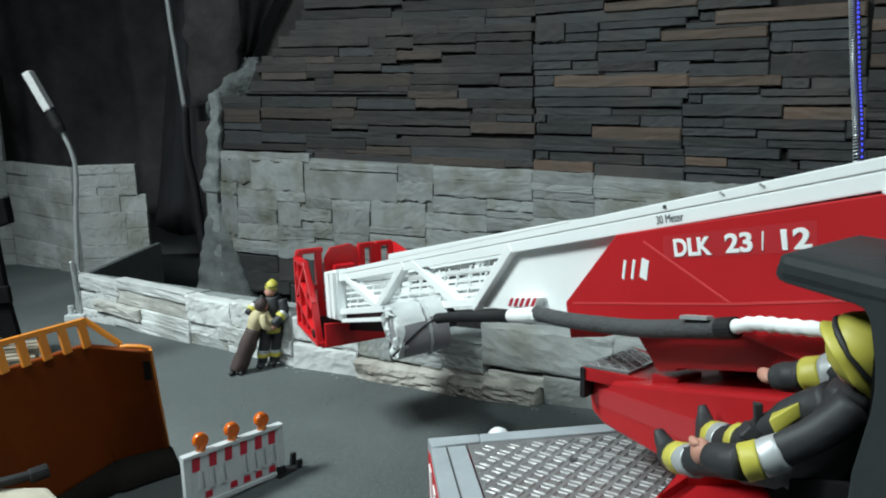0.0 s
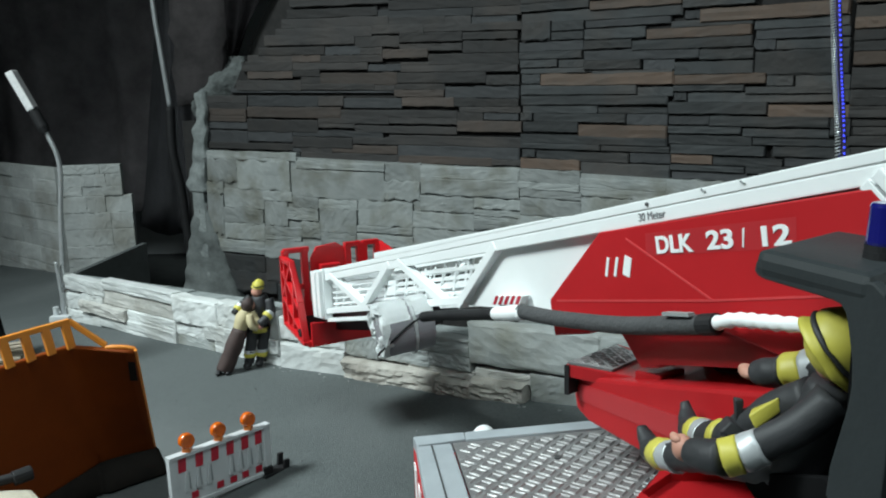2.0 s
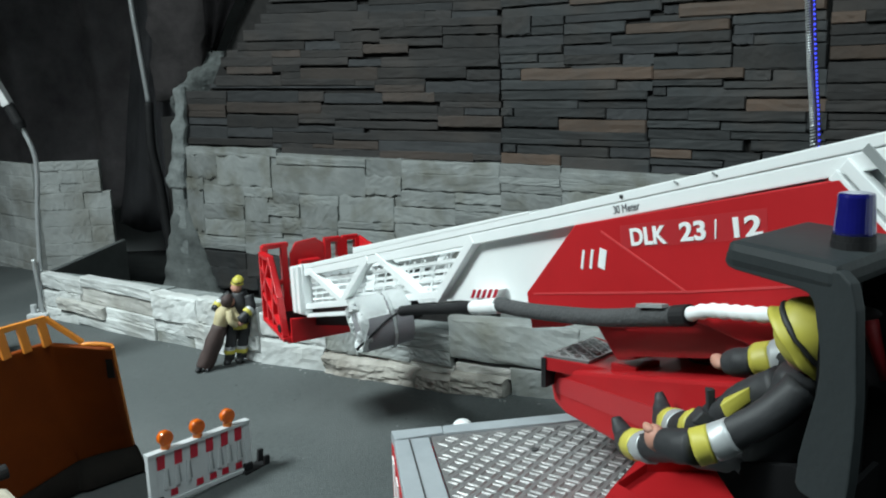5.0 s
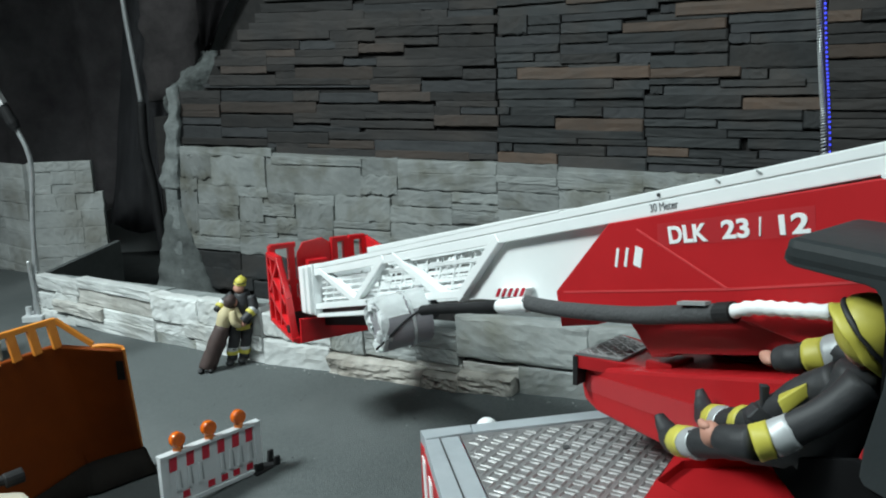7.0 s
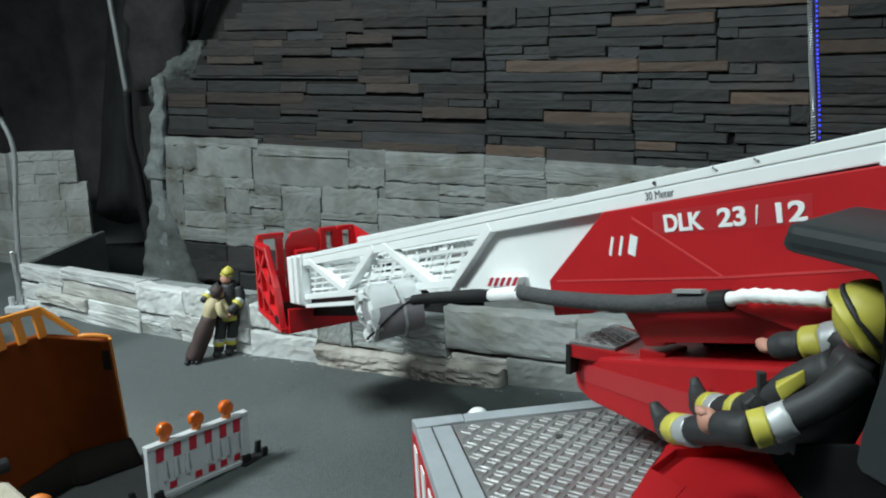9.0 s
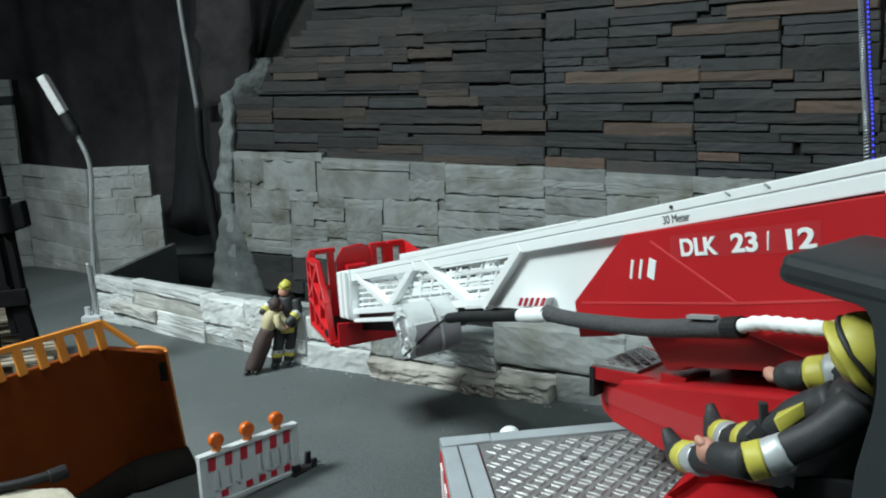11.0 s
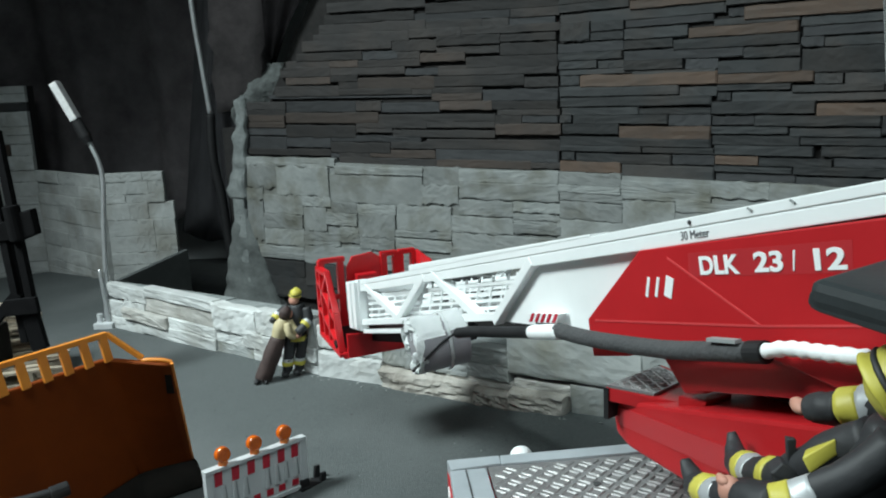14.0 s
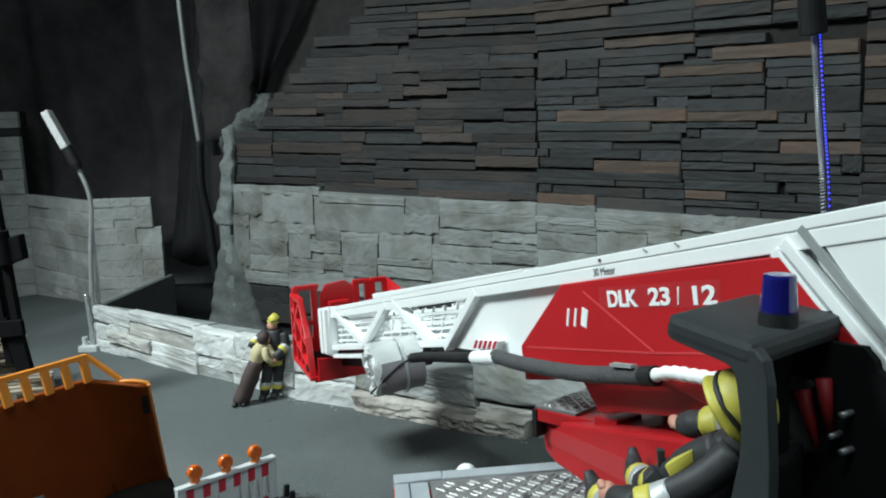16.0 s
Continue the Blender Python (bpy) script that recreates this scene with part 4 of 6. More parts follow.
    tagged(ob, "small dark length marking on the top rail")
    # the emergency number becomes three plain bars
    for u0, u1, thick in ((0.3470, 0.3455, 0.0020), (0.3395, 0.338, 0.0020), (0.3305, 0.329, 0.0056)):
        part("number_bar", strut((u0, 0.3265 + (0.3505 - u0) * 0.2), (u1, 0.337 + (0.3505 - u0) * 0.2), -0.0031, thick, 0.0006, bevel=0), M_LETTER, cover)
    plate = part("warning_plate", flat([(0.4712, 0.2886), (0.4334, 0.2971), (0.4371, 0.2905), (0.4748, 0.2820)], -0.003, 0.003), M_LETTER, truck, "white plate with red diagonal stripes")
    for k in range(5):
        u = 0.4665 - 0.0072 * k
        z = 0.2893 + (0.4712 - u) * 0.222 - 0.0002
        part("stripe", flat([(u, z), (u - 0.0036, z + 0.0008), (u + 0.0004, z - 0.0058), (u + 0.004, z - 0.0066)], -0.0034, -0.003), M_STRIPE, plate)


def build_basket(truck):
    u0, u1, w0, w1, zf, zt = 0.872, 0.955, -0.016, 0.108, 0.150, 0.240
    root = part("basket", prism([U(u0, w0, zf - 0.008), U(u1, w0, zf - 0.002), U(u1, w1, zf), U(u0, w1, zf - 0.006)], (0, 0, 0.008), 0.001), M_BASKET, truck, "red plastic rescue basket at the ladder head")

    def post(u, w, z0, z1, a=0.008, b=0.008):
        return bar(U(u, w, z0), U(u, w, z1), a, b, upv=D, bevel=0.001)

    # near end: frame with crossed ribs
    part("end_panel", prism([U(u0 + 0.002, w0, zf), U(u1, w0, zf), U(u1, w0, zt - 0.004), U(u0 + 0.047, w0, zt - 0.004), U(u0 + 0.018, w0, zf + 0.045)], N * 0.003, 0.0006), M_BASKET, root)
    for p, q in (((u1, zt - 0.007), (u0 + 0.047, zt - 0.007)), ((u1 - 0.002, zt - 0.004), (u1 - 0.002, zf)), ((u0 + 0.046, zt - 0.004), (u0 + 0.017, zf + 0.042)), ((u0 + 0.017, zf + 0.042), (u0 + 0.004, zf)), ((u1, zf + 0.003), (u0, zf - 0.003)),
                 ((u1 - 0.006, zt - 0.022), (u0 + 0.020, zf + 0.035)), ((u0 + 0.046, zt - 0.012), (u1 - 0.006, zf + 0.04)), ((u1 - 0.006, zf + 0.035), (u0 + 0.014, zf + 0.008)),
                 ((u0 + 0.032, zf + 0.06), (u0 + 0.040, zf + 0.006)), ((u1 - 0.014, zt - 0.006), (u1 - 0.024, zf + 0.006))):
        part("rib", strut(p, q, w0 - 0.002, 0.0046, 0.006), M_BASKET, root)
    part("buffer", cylinder(U(u0 + 0.012, w0 - 0.006, zf + 0.008), U(u0 + 0.012, w0 - 0.001, zf + 0.008), 0.005, sides=14), M_BLACK, root)
    # front: rounded panel between window frames
    ring = [(0.016, zf), (0.018, zt - 0.012), (0.026, zt + 0.002), (0.052, zt + 0.005), (0.062, zt - 0.002), (0.064, zf)]
    part("front_panel", prism([U(u1, w, z) for w, z in ring], D * 0.004, 0.0008), M_BASKET, root)
    part("console", prism([U(u1 - 0.004, w, z) for w, z in ((0.026, zf + 0.03), (0.026, zf + 0.072), (0.052, zf + 0.072), (0.052, zf + 0.03))], -D * 0.012, 0.001), M_BASKET, root)
    for w in (w0 + 0.002, 0.010, 0.066, 0.082, 0.088, w1 - 0.002):
        part("post", post(u1, w, zf, zt + 0.002), M_BASKET, root)
    for a, b in ((w0, 0.016), (0.062, 0.084), (0.086, w1)):
        part("top_rail", bar(U(u1, a, zt + 0.001), U(u1, b, zt + 0.001), 0.007, 0.006, bevel=0.001), M_BASKET, root)
        part("mid_rail", bar(U(u1, a, zf + 0.045), U(u1, b, zf + 0.045), 0.005, 0.006, bevel=0.001), M_BASKET, root)
        part("skirt", bar(U(u1, a, zf + 0.012), U(u1, b, zf + 0.012), 0.004, 0.028, bevel=0.001), M_BASKET, root)
    # far end
    part("end_panel", prism([U(u0 + 0.02, w1, zf), U(u1, w1, zf), U(u1, w1, zt + 0.002), U(u0 + 0.034, w1, zt - 0.004)], N * 0.004, 0.0008), M_BASKET, root)
    part("back_rail", bar(U(u0 + 0.02, 0.092, zt - 0.006), U(u0 + 0.02, w1, zt - 0.006), 0.006, 0.006, bevel=0.001), M_BASKET, root)
    part("underframe", prism([U(u0, w0 + 0.004, zf - 0.006), U(u0, w1 - 0.01, zf - 0.004), U(u0, w1 - 0.01, zf + 0.012), U(u0, w0 + 0.004, zf + 0.022)], -D * 0.004), M_BASKET, root)
    # black sheet on the floor paints the shade below the ladder head
    part("floor_shade", prism([U(u0 + 0.002, w0 + 0.006, zf + 0.0015), U(u1 - 0.004, w0 + 0.006, zf + 0.0065), U(u1 - 0.004, w1 - 0.006, zf + 0.0085), U(u0 + 0.002, w1 - 0.006, zf + 0.0035)], (0, 0, 0.001)), M_BLACK, root)
    part("hinge_arm", bar(U(0.70, 0.02, low(0.70) - 0.020), U(0.885, 0.02, zf + 0.012), 0.006, 0.012), M_BLACK, root)
    part("hinge_arm", bar(U(0.70, 0.068, low(0.70) - 0.020), U(0.885, 0.068, zf + 0.012), 0.006, 0.012), M_BLACK, root)


def build_reel(truck):
    rnd = random.Random(4)
    centre = Vector((-0.0440, 0.6427, 0.2396))
    axis = Vector((-0.93, -0.36, -0.10)).normalized()
    side = axis.cross(Vector((0, 0, 1))).normalized()
    upv = side.cross(axis).normalized()
    if side.dot(Vector((0, 1, 0))) < 0:
        side = -side

    def at(s):
        return centre + axis * s
    rad = 0.0220
    reel = part("cable_drum", cylinder(at(-0.020), at(0.021), rad, sides=44, bevel=0.0015), M_LILAC, truck, "lilac grey motor drum wrapped in white tape")

    def wrap(a, b, r, th0, th1, wob):
        bm = bmesh.new()
        steps, loops = 36, []
        for i in range(steps + 1):
            th = radians(th0 + (th1 - th0) * i / steps)
            row = []
            for j in range(7):
                s = a + (b - a) * j / 6 + (rnd.uniform(-wob, wob) if j in (0, 6) else 0)
                row.append(bm.verts.new(at(s) + (side * math.cos(th) + upv * math.sin(th)) * (r + rnd.uniform(-0.0002, 0.0004))))
            loops.append(row)
        for r0, r1 in zip(loops, loops[1:]):
            for j in range(6):
                bm.faces.new((r0[j], r0[j + 1], r1[j + 1], r1[j]))
        bmesh.ops.solidify(bm, geom=bm.faces[:], thickness=0.0006)
        part("tape_wrap", bm, M_TAPE, reel, smooth=True)
    # angles run from the far side (0) over the top (90) to the camera's side (180)
    wrap(-0.001, 0.0215, rad + 0.0007, 10, 152, 0.0012)
    wrap(-0.0195, -0.002, rad + 0.0012, 15, 146, 0.0012)
    wrap(-0.0045, -0.0018, rad + 0.0016, 20, 262, 0.0004)
    bm = bmesh.new()
    rows = []
    for i, g in enumerate((0.35, 0.55, 0.74, 0.88, 0.97, 1.02, 1.01)):
        row = []
        for j in range(26):
            th = 2 * math.pi * j / 26
            s = 0.0215 + rnd.uniform(-0.0030, 0.0042) - (0.0, 0.0, 0.0, 0.0, 0.0003, 0.0012, 0.0030)[i]
            row.append(bm.verts.new(at(s) + (side * math.cos(th) + upv * math.sin(th)) * (rad * g + rnd.uniform(-0.0010, 0.0020))))
        rows.append(row)
    for r0, r1 in zip(rows, rows[1:]):
        for j in range(26):
            bm.faces.new((r0[j], r0[(j + 1) % 26], r1[(j + 1) % 26], r1[j]))
    bmesh.ops.solidify(bm, geom=bm.faces[:], thickness=0.0005)
    part("crumpled_tape", bm, M_TAPE, reel, "crumpled white tape end")
    part("end_hub", cylinder(at(0.020), at(0.0225), 0.013, sides=24), M_LILAC, reel)
    part("cable_gland", cylinder(at(-0.030) + upv * 0.004, at(-0.019) + upv * 0.004, 0.0095, sides=20), M_FOAM, reel)
    part("cable", tube(curve([at(-0.026) + upv * 0.0135 - side * 0.0195, at(-0.012) + upv * 0.0115 - side * 0.0205, at(0.004) + upv * 0.006 - side * 0.0222, at(0.019) - upv * 0.004 - side * 0.0222, at(0.027) - upv * 0.014 - side * 0.012, at(0.025) - upv * 0.018 - side * 0.004]), 0.0010, sides=8), M_BLACK, reel, smooth=True)
    part("bracket", prism([U(0.59, -0.018, 0.246), U(0.625, -0.018, 0.238), U(0.625, 0.008, 0.238), U(0.59, 0.008, 0.246)], (0, 0, 0.014)), M_WHITE, reel)


def build_hose(truck):
    w = -0.012
    black = part("hose", tube(curve([U(0.549, -0.020, 0.2580), U(0.530, w - 0.004, 0.2632), U(0.4956, w, 0.2712), U(0.4494, w, 0.2829)]), 0.0040, sides=14), M_BLACK, truck, "black hose along the ladder side", smooth=True)
    part("tape_joint", tube(curve([U(0.4515, w, 0.2825), U(0.437, w, 0.2862), U(0.4175, w, 0.2915)], 5), [0.0046] * 3 + [0.0049, 0.0047] + [0.0050] * 6, sides=14), M_TAPE, black, smooth=True)
    part("foam_sleeve", tube(curve([U(0.4200, w, 0.2917), U(0.395, w, 0.2945), U(0.3691, w, 0.2985), U(0.3221, w, 0.3072), U(0.2857, w, 0.3164), U(0.2603, w, 0.3232)]), 0.0047, sides=16), M_FOAM, black, "dark grey foam sleeve", smooth=True)
    part("sleeve_end", tube([U(0.2665, w, 0.3215), U(0.2575, w, 0.3240)], 0.0050, sides=16), M_BLACK, black)
    part("tape_joint", tube(curve([U(0.2590, w, 0.3238), U(0.247, w, 0.3285), U(0.2348, w, 0.3308), U(0.222, w, 0.3330), U(0.208, w, 0.3355)], 4),
                            [0.0028, 0.0035, 0.0029, 0.0036] * 4 + [0.0027], sides=14), M_TAPE, black, smooth=True)
    part("cable_tail", tube(curve([U(0.210, w, 0.335), U(0.195, w, 0.3395), U(0.16, w + 0.01, 0.347)]), 0.0028, sides=10), M_FOAM, black, smooth=True)
    part("cable_tie", bar(U(0.2875, w - 0.003, 0.3222), U(0.270, w - 0.003, 0.3258), 0.004, 0.0016), M_GROOVE, black)


def tread(name, ring, z, size, parent, seed, label):
    """Chequer plate: a thin sheet with raised lozenges in alternating directions, all in one mesh."""
    bm = prism([(x, y, z - 0.0015) for x, y in ring], (0, 0, 0.0015))
    sheet = part(name, bm, M_TREAD, parent, label)
    bm = bmesh.new()
    xs, ys = [p[0] for p in ring], [p[1] for p in ring]
    nx, ny = int((max(xs) - min(xs)) / size) + 2, int((max(ys) - min(ys)) / size) + 2
    ang0 = math.atan2(ring[1][1] - ring[0][1], ring[1][0] - ring[0][0])

    def inside(px, py):
        hit = False
        for (x0, y0), (x1, y1) in zip(ring, ring[1:] + ring[:1]):
            if (y0 > py) != (y1 > py) and px < (x1 - x0) * (py - y0) / (y1 - y0) + x0:
                hit = not hit
        return hit
    cx, cy = sum(xs) / len(xs), sum(ys) / len(ys)
    for i in range(-nx, nx + 1):
        for j in range(-ny, ny + 1):
            lx, ly = i * size * 0.80, j * size * 0.80
            px = cx + lx * math.cos(ang0) - ly * math.sin(ang0)
            py = cy + lx * math.sin(ang0) + ly * math.cos(ang0)
            th = ang0 + radians(45 if (i + j) % 2 else -45)
            a, b = Vector((math.cos(th), math.sin(th), 0)), Vector((-math.sin(th), math.cos(th), 0))
            la, lb = size * 0.47, size * 0.11
            for side in (-0.21, 0.21):
                c = Vector((px, py, z)) + b * side * size
                if not (inside(c.x + a.x * la, c.y + a.y * la) and inside(c.x - a.x * la, c.y - a.y * la)):
                    continue
                v = [bm.verts.new(c + a * la * p + b * lb * q + Vector((0, 0, h))) for p, q, h in
                     ((-1, 0, 0), (-0.78, -1, 0), (0.78, -1, 0), (1, 0, 0), (0.78, 1, 0), (-0.78, 1, 0), (-0.82, 0, 0.0004), (-0.66, -0.25, 0.00058), (0.66, -0.25, 0.00058), (0.82, 0, 0.0004), (0.66, 0.25, 0.00058), (-0.66, 0.25, 0.00058))]
                for k in range(6):
                    m = (k + 1) % 6
                    bm.faces.new((v[k], v[m], v[6 + m], v[6 + k]))
                bm.faces.new(v[6:])
    tagged(part("tread_relief", bm, M_TREAD, sheet), kind="stuff")
    return sheet


def build_deck(truck):
    z = 0.213
    ring = [(-0.031, 0.481), (0.16, 0.512), (0.185, 0.285), (-0.004, 0.262)]
    body = part("deck_body", prism([(x, y, z - 0.006) for x, y in ring], (0, 0, -0.075)), M_RED, truck, "red equipment body with white warning stripes")
    part("chassis", prism([(-0.01, 0.46, z - 0.08), (0.30, 0.50, z - 0.08), (0.32, 0.20, 0.12), (0.0, 0.20, 0.12)], (0, 0, -0.082), 0.0), M_BLACK, truck, "black chassis block under the deck")
    # warning stripes on the side
    a, b = Vector((-0.031, 0.481, 0)), Vector((-0.004, 0.262, 0))
    d = (b - a).normalized()
    out = Vector((-abs(d.y), -0.12, 0)).normalized()
    for k in range(7):
        s = 0.012 + 0.028 * k
        p = [a + d * s + Vector((0, 0, z - 0.010)), a + d * (s + 0.012) + Vector((0, 0, z - 0.010)), a + d * (s + 0.028) + Vector((0, 0, z - 0.06)), a + d * (s + 0.016) + Vector((0, 0, z - 0.06))]
        part("stripe", prism(p, out * 0.0008), M_LETTER, body)
    # aluminium edge frame
    frame_z = (z - 0.008, z + 0.0015)

    def strip(p, q, r, s, name="edge_strip"):
        return part(name, prism([(*v, frame_z[0]) for v in (p, q, r, s)], (0, 0, frame_z[1] - frame_z[0]), 0.0008), M_ALU, body)
    strip((-0.031, 0.481), (0.001, 0.4863), (0.002, 0.4755), (-0.028, 0.4675), "corner_strip")
    strip((0.0015, 0.4863), (0.16, 0.512), (0.162, 0.500), (0.0022, 0.4745))
    strip((-0.0285, 0.4665), (-0.007, 0.4700), (0.022, 0.262), (-0.004, 0.262), "side_strip")
    part("strip_groove", prism([(-0.0195, 0.467, z + 0.0016), (-0.0185, 0.467, z + 0.0016), (0.0105, 0.262, z + 0.0016), (0.0095, 0.262, z + 0.0016)], (0, 0, 0.0003)), M_FOAM, body)
    tread("tread_plate", [(-0.006, 0.4735), (0.161, 0.4995), (0.185, 0.285), (0.0225, 0.262)], z, 0.0096, body, 1, "worn aluminium chequer plate deck")
    for x, y in ((0.056, 0.449), (0.02, 0.33)):
        part("rivet", cylinder((x, y, z - 0.001), (x, y, z + 0.0012), 0.0022, sides=10), M_FOAM, body)
    knob = part("lamp_dome", ball((0.016, 0.540, 0.1890), 0.0075, seg=18, squash=(1, 1, 0.8)), M_LETTER, truck, "small white dome lamp behind the deck", smooth=True)
    part("dome_base", cylinder((0.016, 0.540, 0.150), (0.016, 0.540, 0.187), 0.006, sides=16), M_FOAM, knob)
    part("dome_bracket", box_bm(0.008, 0.024, 0.485, 0.545, 0.146, 0.152), M_FOAM, knob)


def build_turret(truck):
    base = part("turntable", flat([(0.378, 0.2500), (0.3745, 0.2590), (0.366, 0.2635), (0.3372, 0.2705), (0.3039, 0.2790), (0.2283, 0.2990), (0.12, 0.322), (0.12, 0.266), (0.284, 0.262), (0.3040, 0.2365), (0.3396, 0.2368), (0.364, 0.2370), (0.3755, 0.2410)], -0.002, 0.11, 0.0022), M_RED, truck, "glossy red turntable body")
    part("reflective_film", flat([(0.372, 0.2475), (0.371, 0.2580), (0.262, 0.2700), (0.264, 0.2560)], -0.0026, -0.002), M_LIGHTRED, base)
    # ledge with chequer plate behind the nose
    ring = [(0.0614, 0.4514), (0.0860, 0.4330), (0.1047, 0.4203), (0.1251, 0.4495), (0.0987, 0.4859)]
    ledge = part("ledge", prism([(x, y, 0.2625) for x, y in ring], (0, 0, 0.008), 0.0008), M_RED, base)
    part("ledge_seal", prism([(0.0602, 0.4512, 0.252), (0.0625, 0.4496, 0.252), (0.1000, 0.4850, 0.252), (0.0980, 0.4876, 0.252)], (0, 0, 0.0180)), M_BLACK, base)
    part("ledge_base", prism([(0.0760, 0.4490, 0.240), (0.104, 0.432, 0.240), (0.120, 0.450, 0.240), (0.098, 0.478, 0.240)], (0, 0, 0.0225)), M_BLACK, base)
    tread("step_plate", [(0.0622, 0.4505), (0.0850, 0.4356), (0.1073, 0.4571), (0.0963, 0.4800)], 0.2722, 0.0056, ledge, 2, "small chequer step plate")
    part("hinge_plate", prism([(0.0932, 0.4165, 0.2690), (0.1044, 0.4062, 0.2690), (0.1204, 0.4175, 0.2690), (0.1077, 0.4278, 0.2690)], (0, 0, 0.0092), 0.0008), M_RED, ledge)
    # pedestal and inner works under the boom; a black block stands in for shade
    part("pedestal", flat([(0.3464, 0.2985), (0.3071, 0.3070), (0.3105, 0.2845), (0.325, 0.2800)], 0.003, 0.080, 0.002), M_RED, base)
    part("boom_root", flat([(0.315, 0.3100), (0.12, 0.364), (0.12, 0.335), (0.232, 0.3081), (0.3143, 0.2861)], 0.0012, 0.085), M_RED, base)
    part("gap_shade", flat([(0.322, 0.2850), (0.12, 0.335), (0.12, 0.300), (0.322, 0.268)], 0.044, 0.080), M_MATTE, base)
    part("control_cable", tube(curve([U(0.306, 0.036, 0.2840), U(0.298, 0.030, 0.2830), U(0.280, 0.026, 0.2870), U(0.255, 0.022, 0.2935), U(0.225, 0.020, 0.3015)]), 0.0007, sides=8), M_FOAM, base, smooth=True)


def build_station(truck):
    """The operator's station: red tray, dark hood with its post, and the beacon."""
    z = 0.228
    outer = [(0.105, 0.398), (0.069, 0.342), (0.082, 0.331), (0.120, 0.300), (0.175, 0.292), (0.200, 0.345), (0.185, 0.395)]
    inner = [(0.107, 0.390), (0.087, 0.370), (0.098, 0.350), (0.110, 0.331), (0.137, 0.338), (0.156, 0.369), (0.150, 0.388)]
    tray = part("footwell", prism([(x, y, z - 0.016) for x, y in outer], (0, 0, 0.0150), 0.0012), M_RED, truck, "red foot tray of the operator station")
    for k, (p, q) in enumerate(zip(outer, outer[1:] + outer[:1])):
        ip, iq = inner[k], inner[(k + 1) % 7]
        part("rim", prism([(*p, z - 0.010), (*q, z - 0.010), (*iq, z - 0.010), (*ip, z - 0.010)], (0, 0, 0.014), 0.0006), M_RED, tray)
    part("tray_bracket", prism([(0.10, 0.37, 0.150), (0.18, 0.36, 0.150), (0.18, 0.38, 0.150), (0.10, 0.39, 0.150)], (0, 0, z - 0.016 - 0.150)), M_RED, tray)
    part("reflector", prism([(0.1490, 0.3405, z + 0.004), (0.1535, 0.3395, z + 0.004), (0.1440, 0.3230, z + 0.004), (0.1405, 0.3255, z + 0.004)], (0, 0, 0.0006)), M_YELLOW, tray)
    # the hood's flat side plate runs down into the post, and a black plate carries the seat
    along, out = Vector((0.3779, -0.92585, 0)), Vector((-0.92585, -0.3779, 0))

    def plate(points, depth):
        return [Vector((0.1025, 0.278, 0)) + along * s + out * depth + Vector((0, 0, h)) for s, h in points]
    seat = part("seat", prism([(0.112, 0.262, 0.268), (0.128, 0.250, 0.268), (0.150, 0.268, 0.268), (0.138, 0.292, 0.268), (0.118, 0.286, 0.268)], (0, 0, 0.010), 0.003), M_MATTE, truck, "black operator seat")
    part("seat_stand", prism(plate([(-0.0030, 0.2830), (0.0053, 0.2899), (0.0326, 0.3006), (0.0537, 0.2985), (0.0540, 0.2893), (0.0555, 0.2100), (0.0415, 0.2100), (0.0415, 0.2619), (0.0335, 0.2645), (0.0130, 0.2730)], -0.0015), out * -0.003, 0.0006), M_MATTE, seat)
    part("backrest", prism([(0.128, 0.254, 0.272), (0.138, 0.250, 0.272), (0.154, 0.272, 0.272), (0.144, 0.280, 0.272)], (0, 0, 0.050), 0.003), M_MATTE, seat)
    top_ring = [(0.1018, 0.276), (0.1198, 0.2330), (0.1790, 0.2812), (0.156, 0.319)]
    hood = part("hood", prism([(x, y, 0.3625) for x, y in top_ring], (0, 0, 0.0095), 0.0032), M_DARK, truck, "dark grey hood over the operator seat")
    post = [(0.0011, 0.3679), (0.0002, 0.3642), (0.0020, 0.3625), (0.0053, 0.3619), (0.0338, 0.3614), (0.0372, 0.3608), (0.0393, 0.3588), (0.0404, 0.3559), (0.0430, 0.3440), (0.0434, 0.3363), (0.0426, 0.3290), (0.0374, 0.3070), (0.0366, 0.2967), (0.0386, 0.2942), (0.0456, 0.2936), (0.0554, 0.2925), (0.0569, 0.3053), (0.0575, 0.3200), (0.0573, 0.3322), (0.0550, 0.3594), (0.0526, 0.3671), (0.0486, 0.3700)]
    part("hood_post", prism(plate(post, 0.0006), out * -0.0042, 0.0007), M_DARK, hood)
    # black panels stand in for the shade inside the open hood, around the levers
    p0, d = Vector((0.1225, 0.2350, 0)), Vector((0.7253, 0.6885, 0))
    back = Vector((-0.6885, 0.7253, 0))
    for s0, s1, h0, h1 in ((0.0, 0.010, 0.290, 0.3630), (0.0, 0.084, 0.205, 0.290)):
        part("side_panel", prism([p0 + d * s + Vector((0, 0, h)) for s, h in ((s0, h0), (s1, h0), (s1, h1), (s0, h1))], back * 0.002), M_MATTE, hood)
    part("hood_shade", prism([p0 + d * s + back * 0.006 + Vector((0, 0, h)) for s, h in ((0.003, 0.27), (0.036, 0.27), (0.036, 0.3628), (0.003, 0.3628))], back * 0.001), M_MATTE, hood)
    part("rear_panel", flat([(0.185, 0.3625), (0.160, 0.3628), (0.1510, 0.3640), (0.1462, 0.3600), (0.1450, 0.3570), (0.1416, 0.3552), (0.10, 0.345), (0.02, 0.318), (0.02, 0.20), (0.185, 0.20)], -0.008, -0.005), M_MATTE, hood)
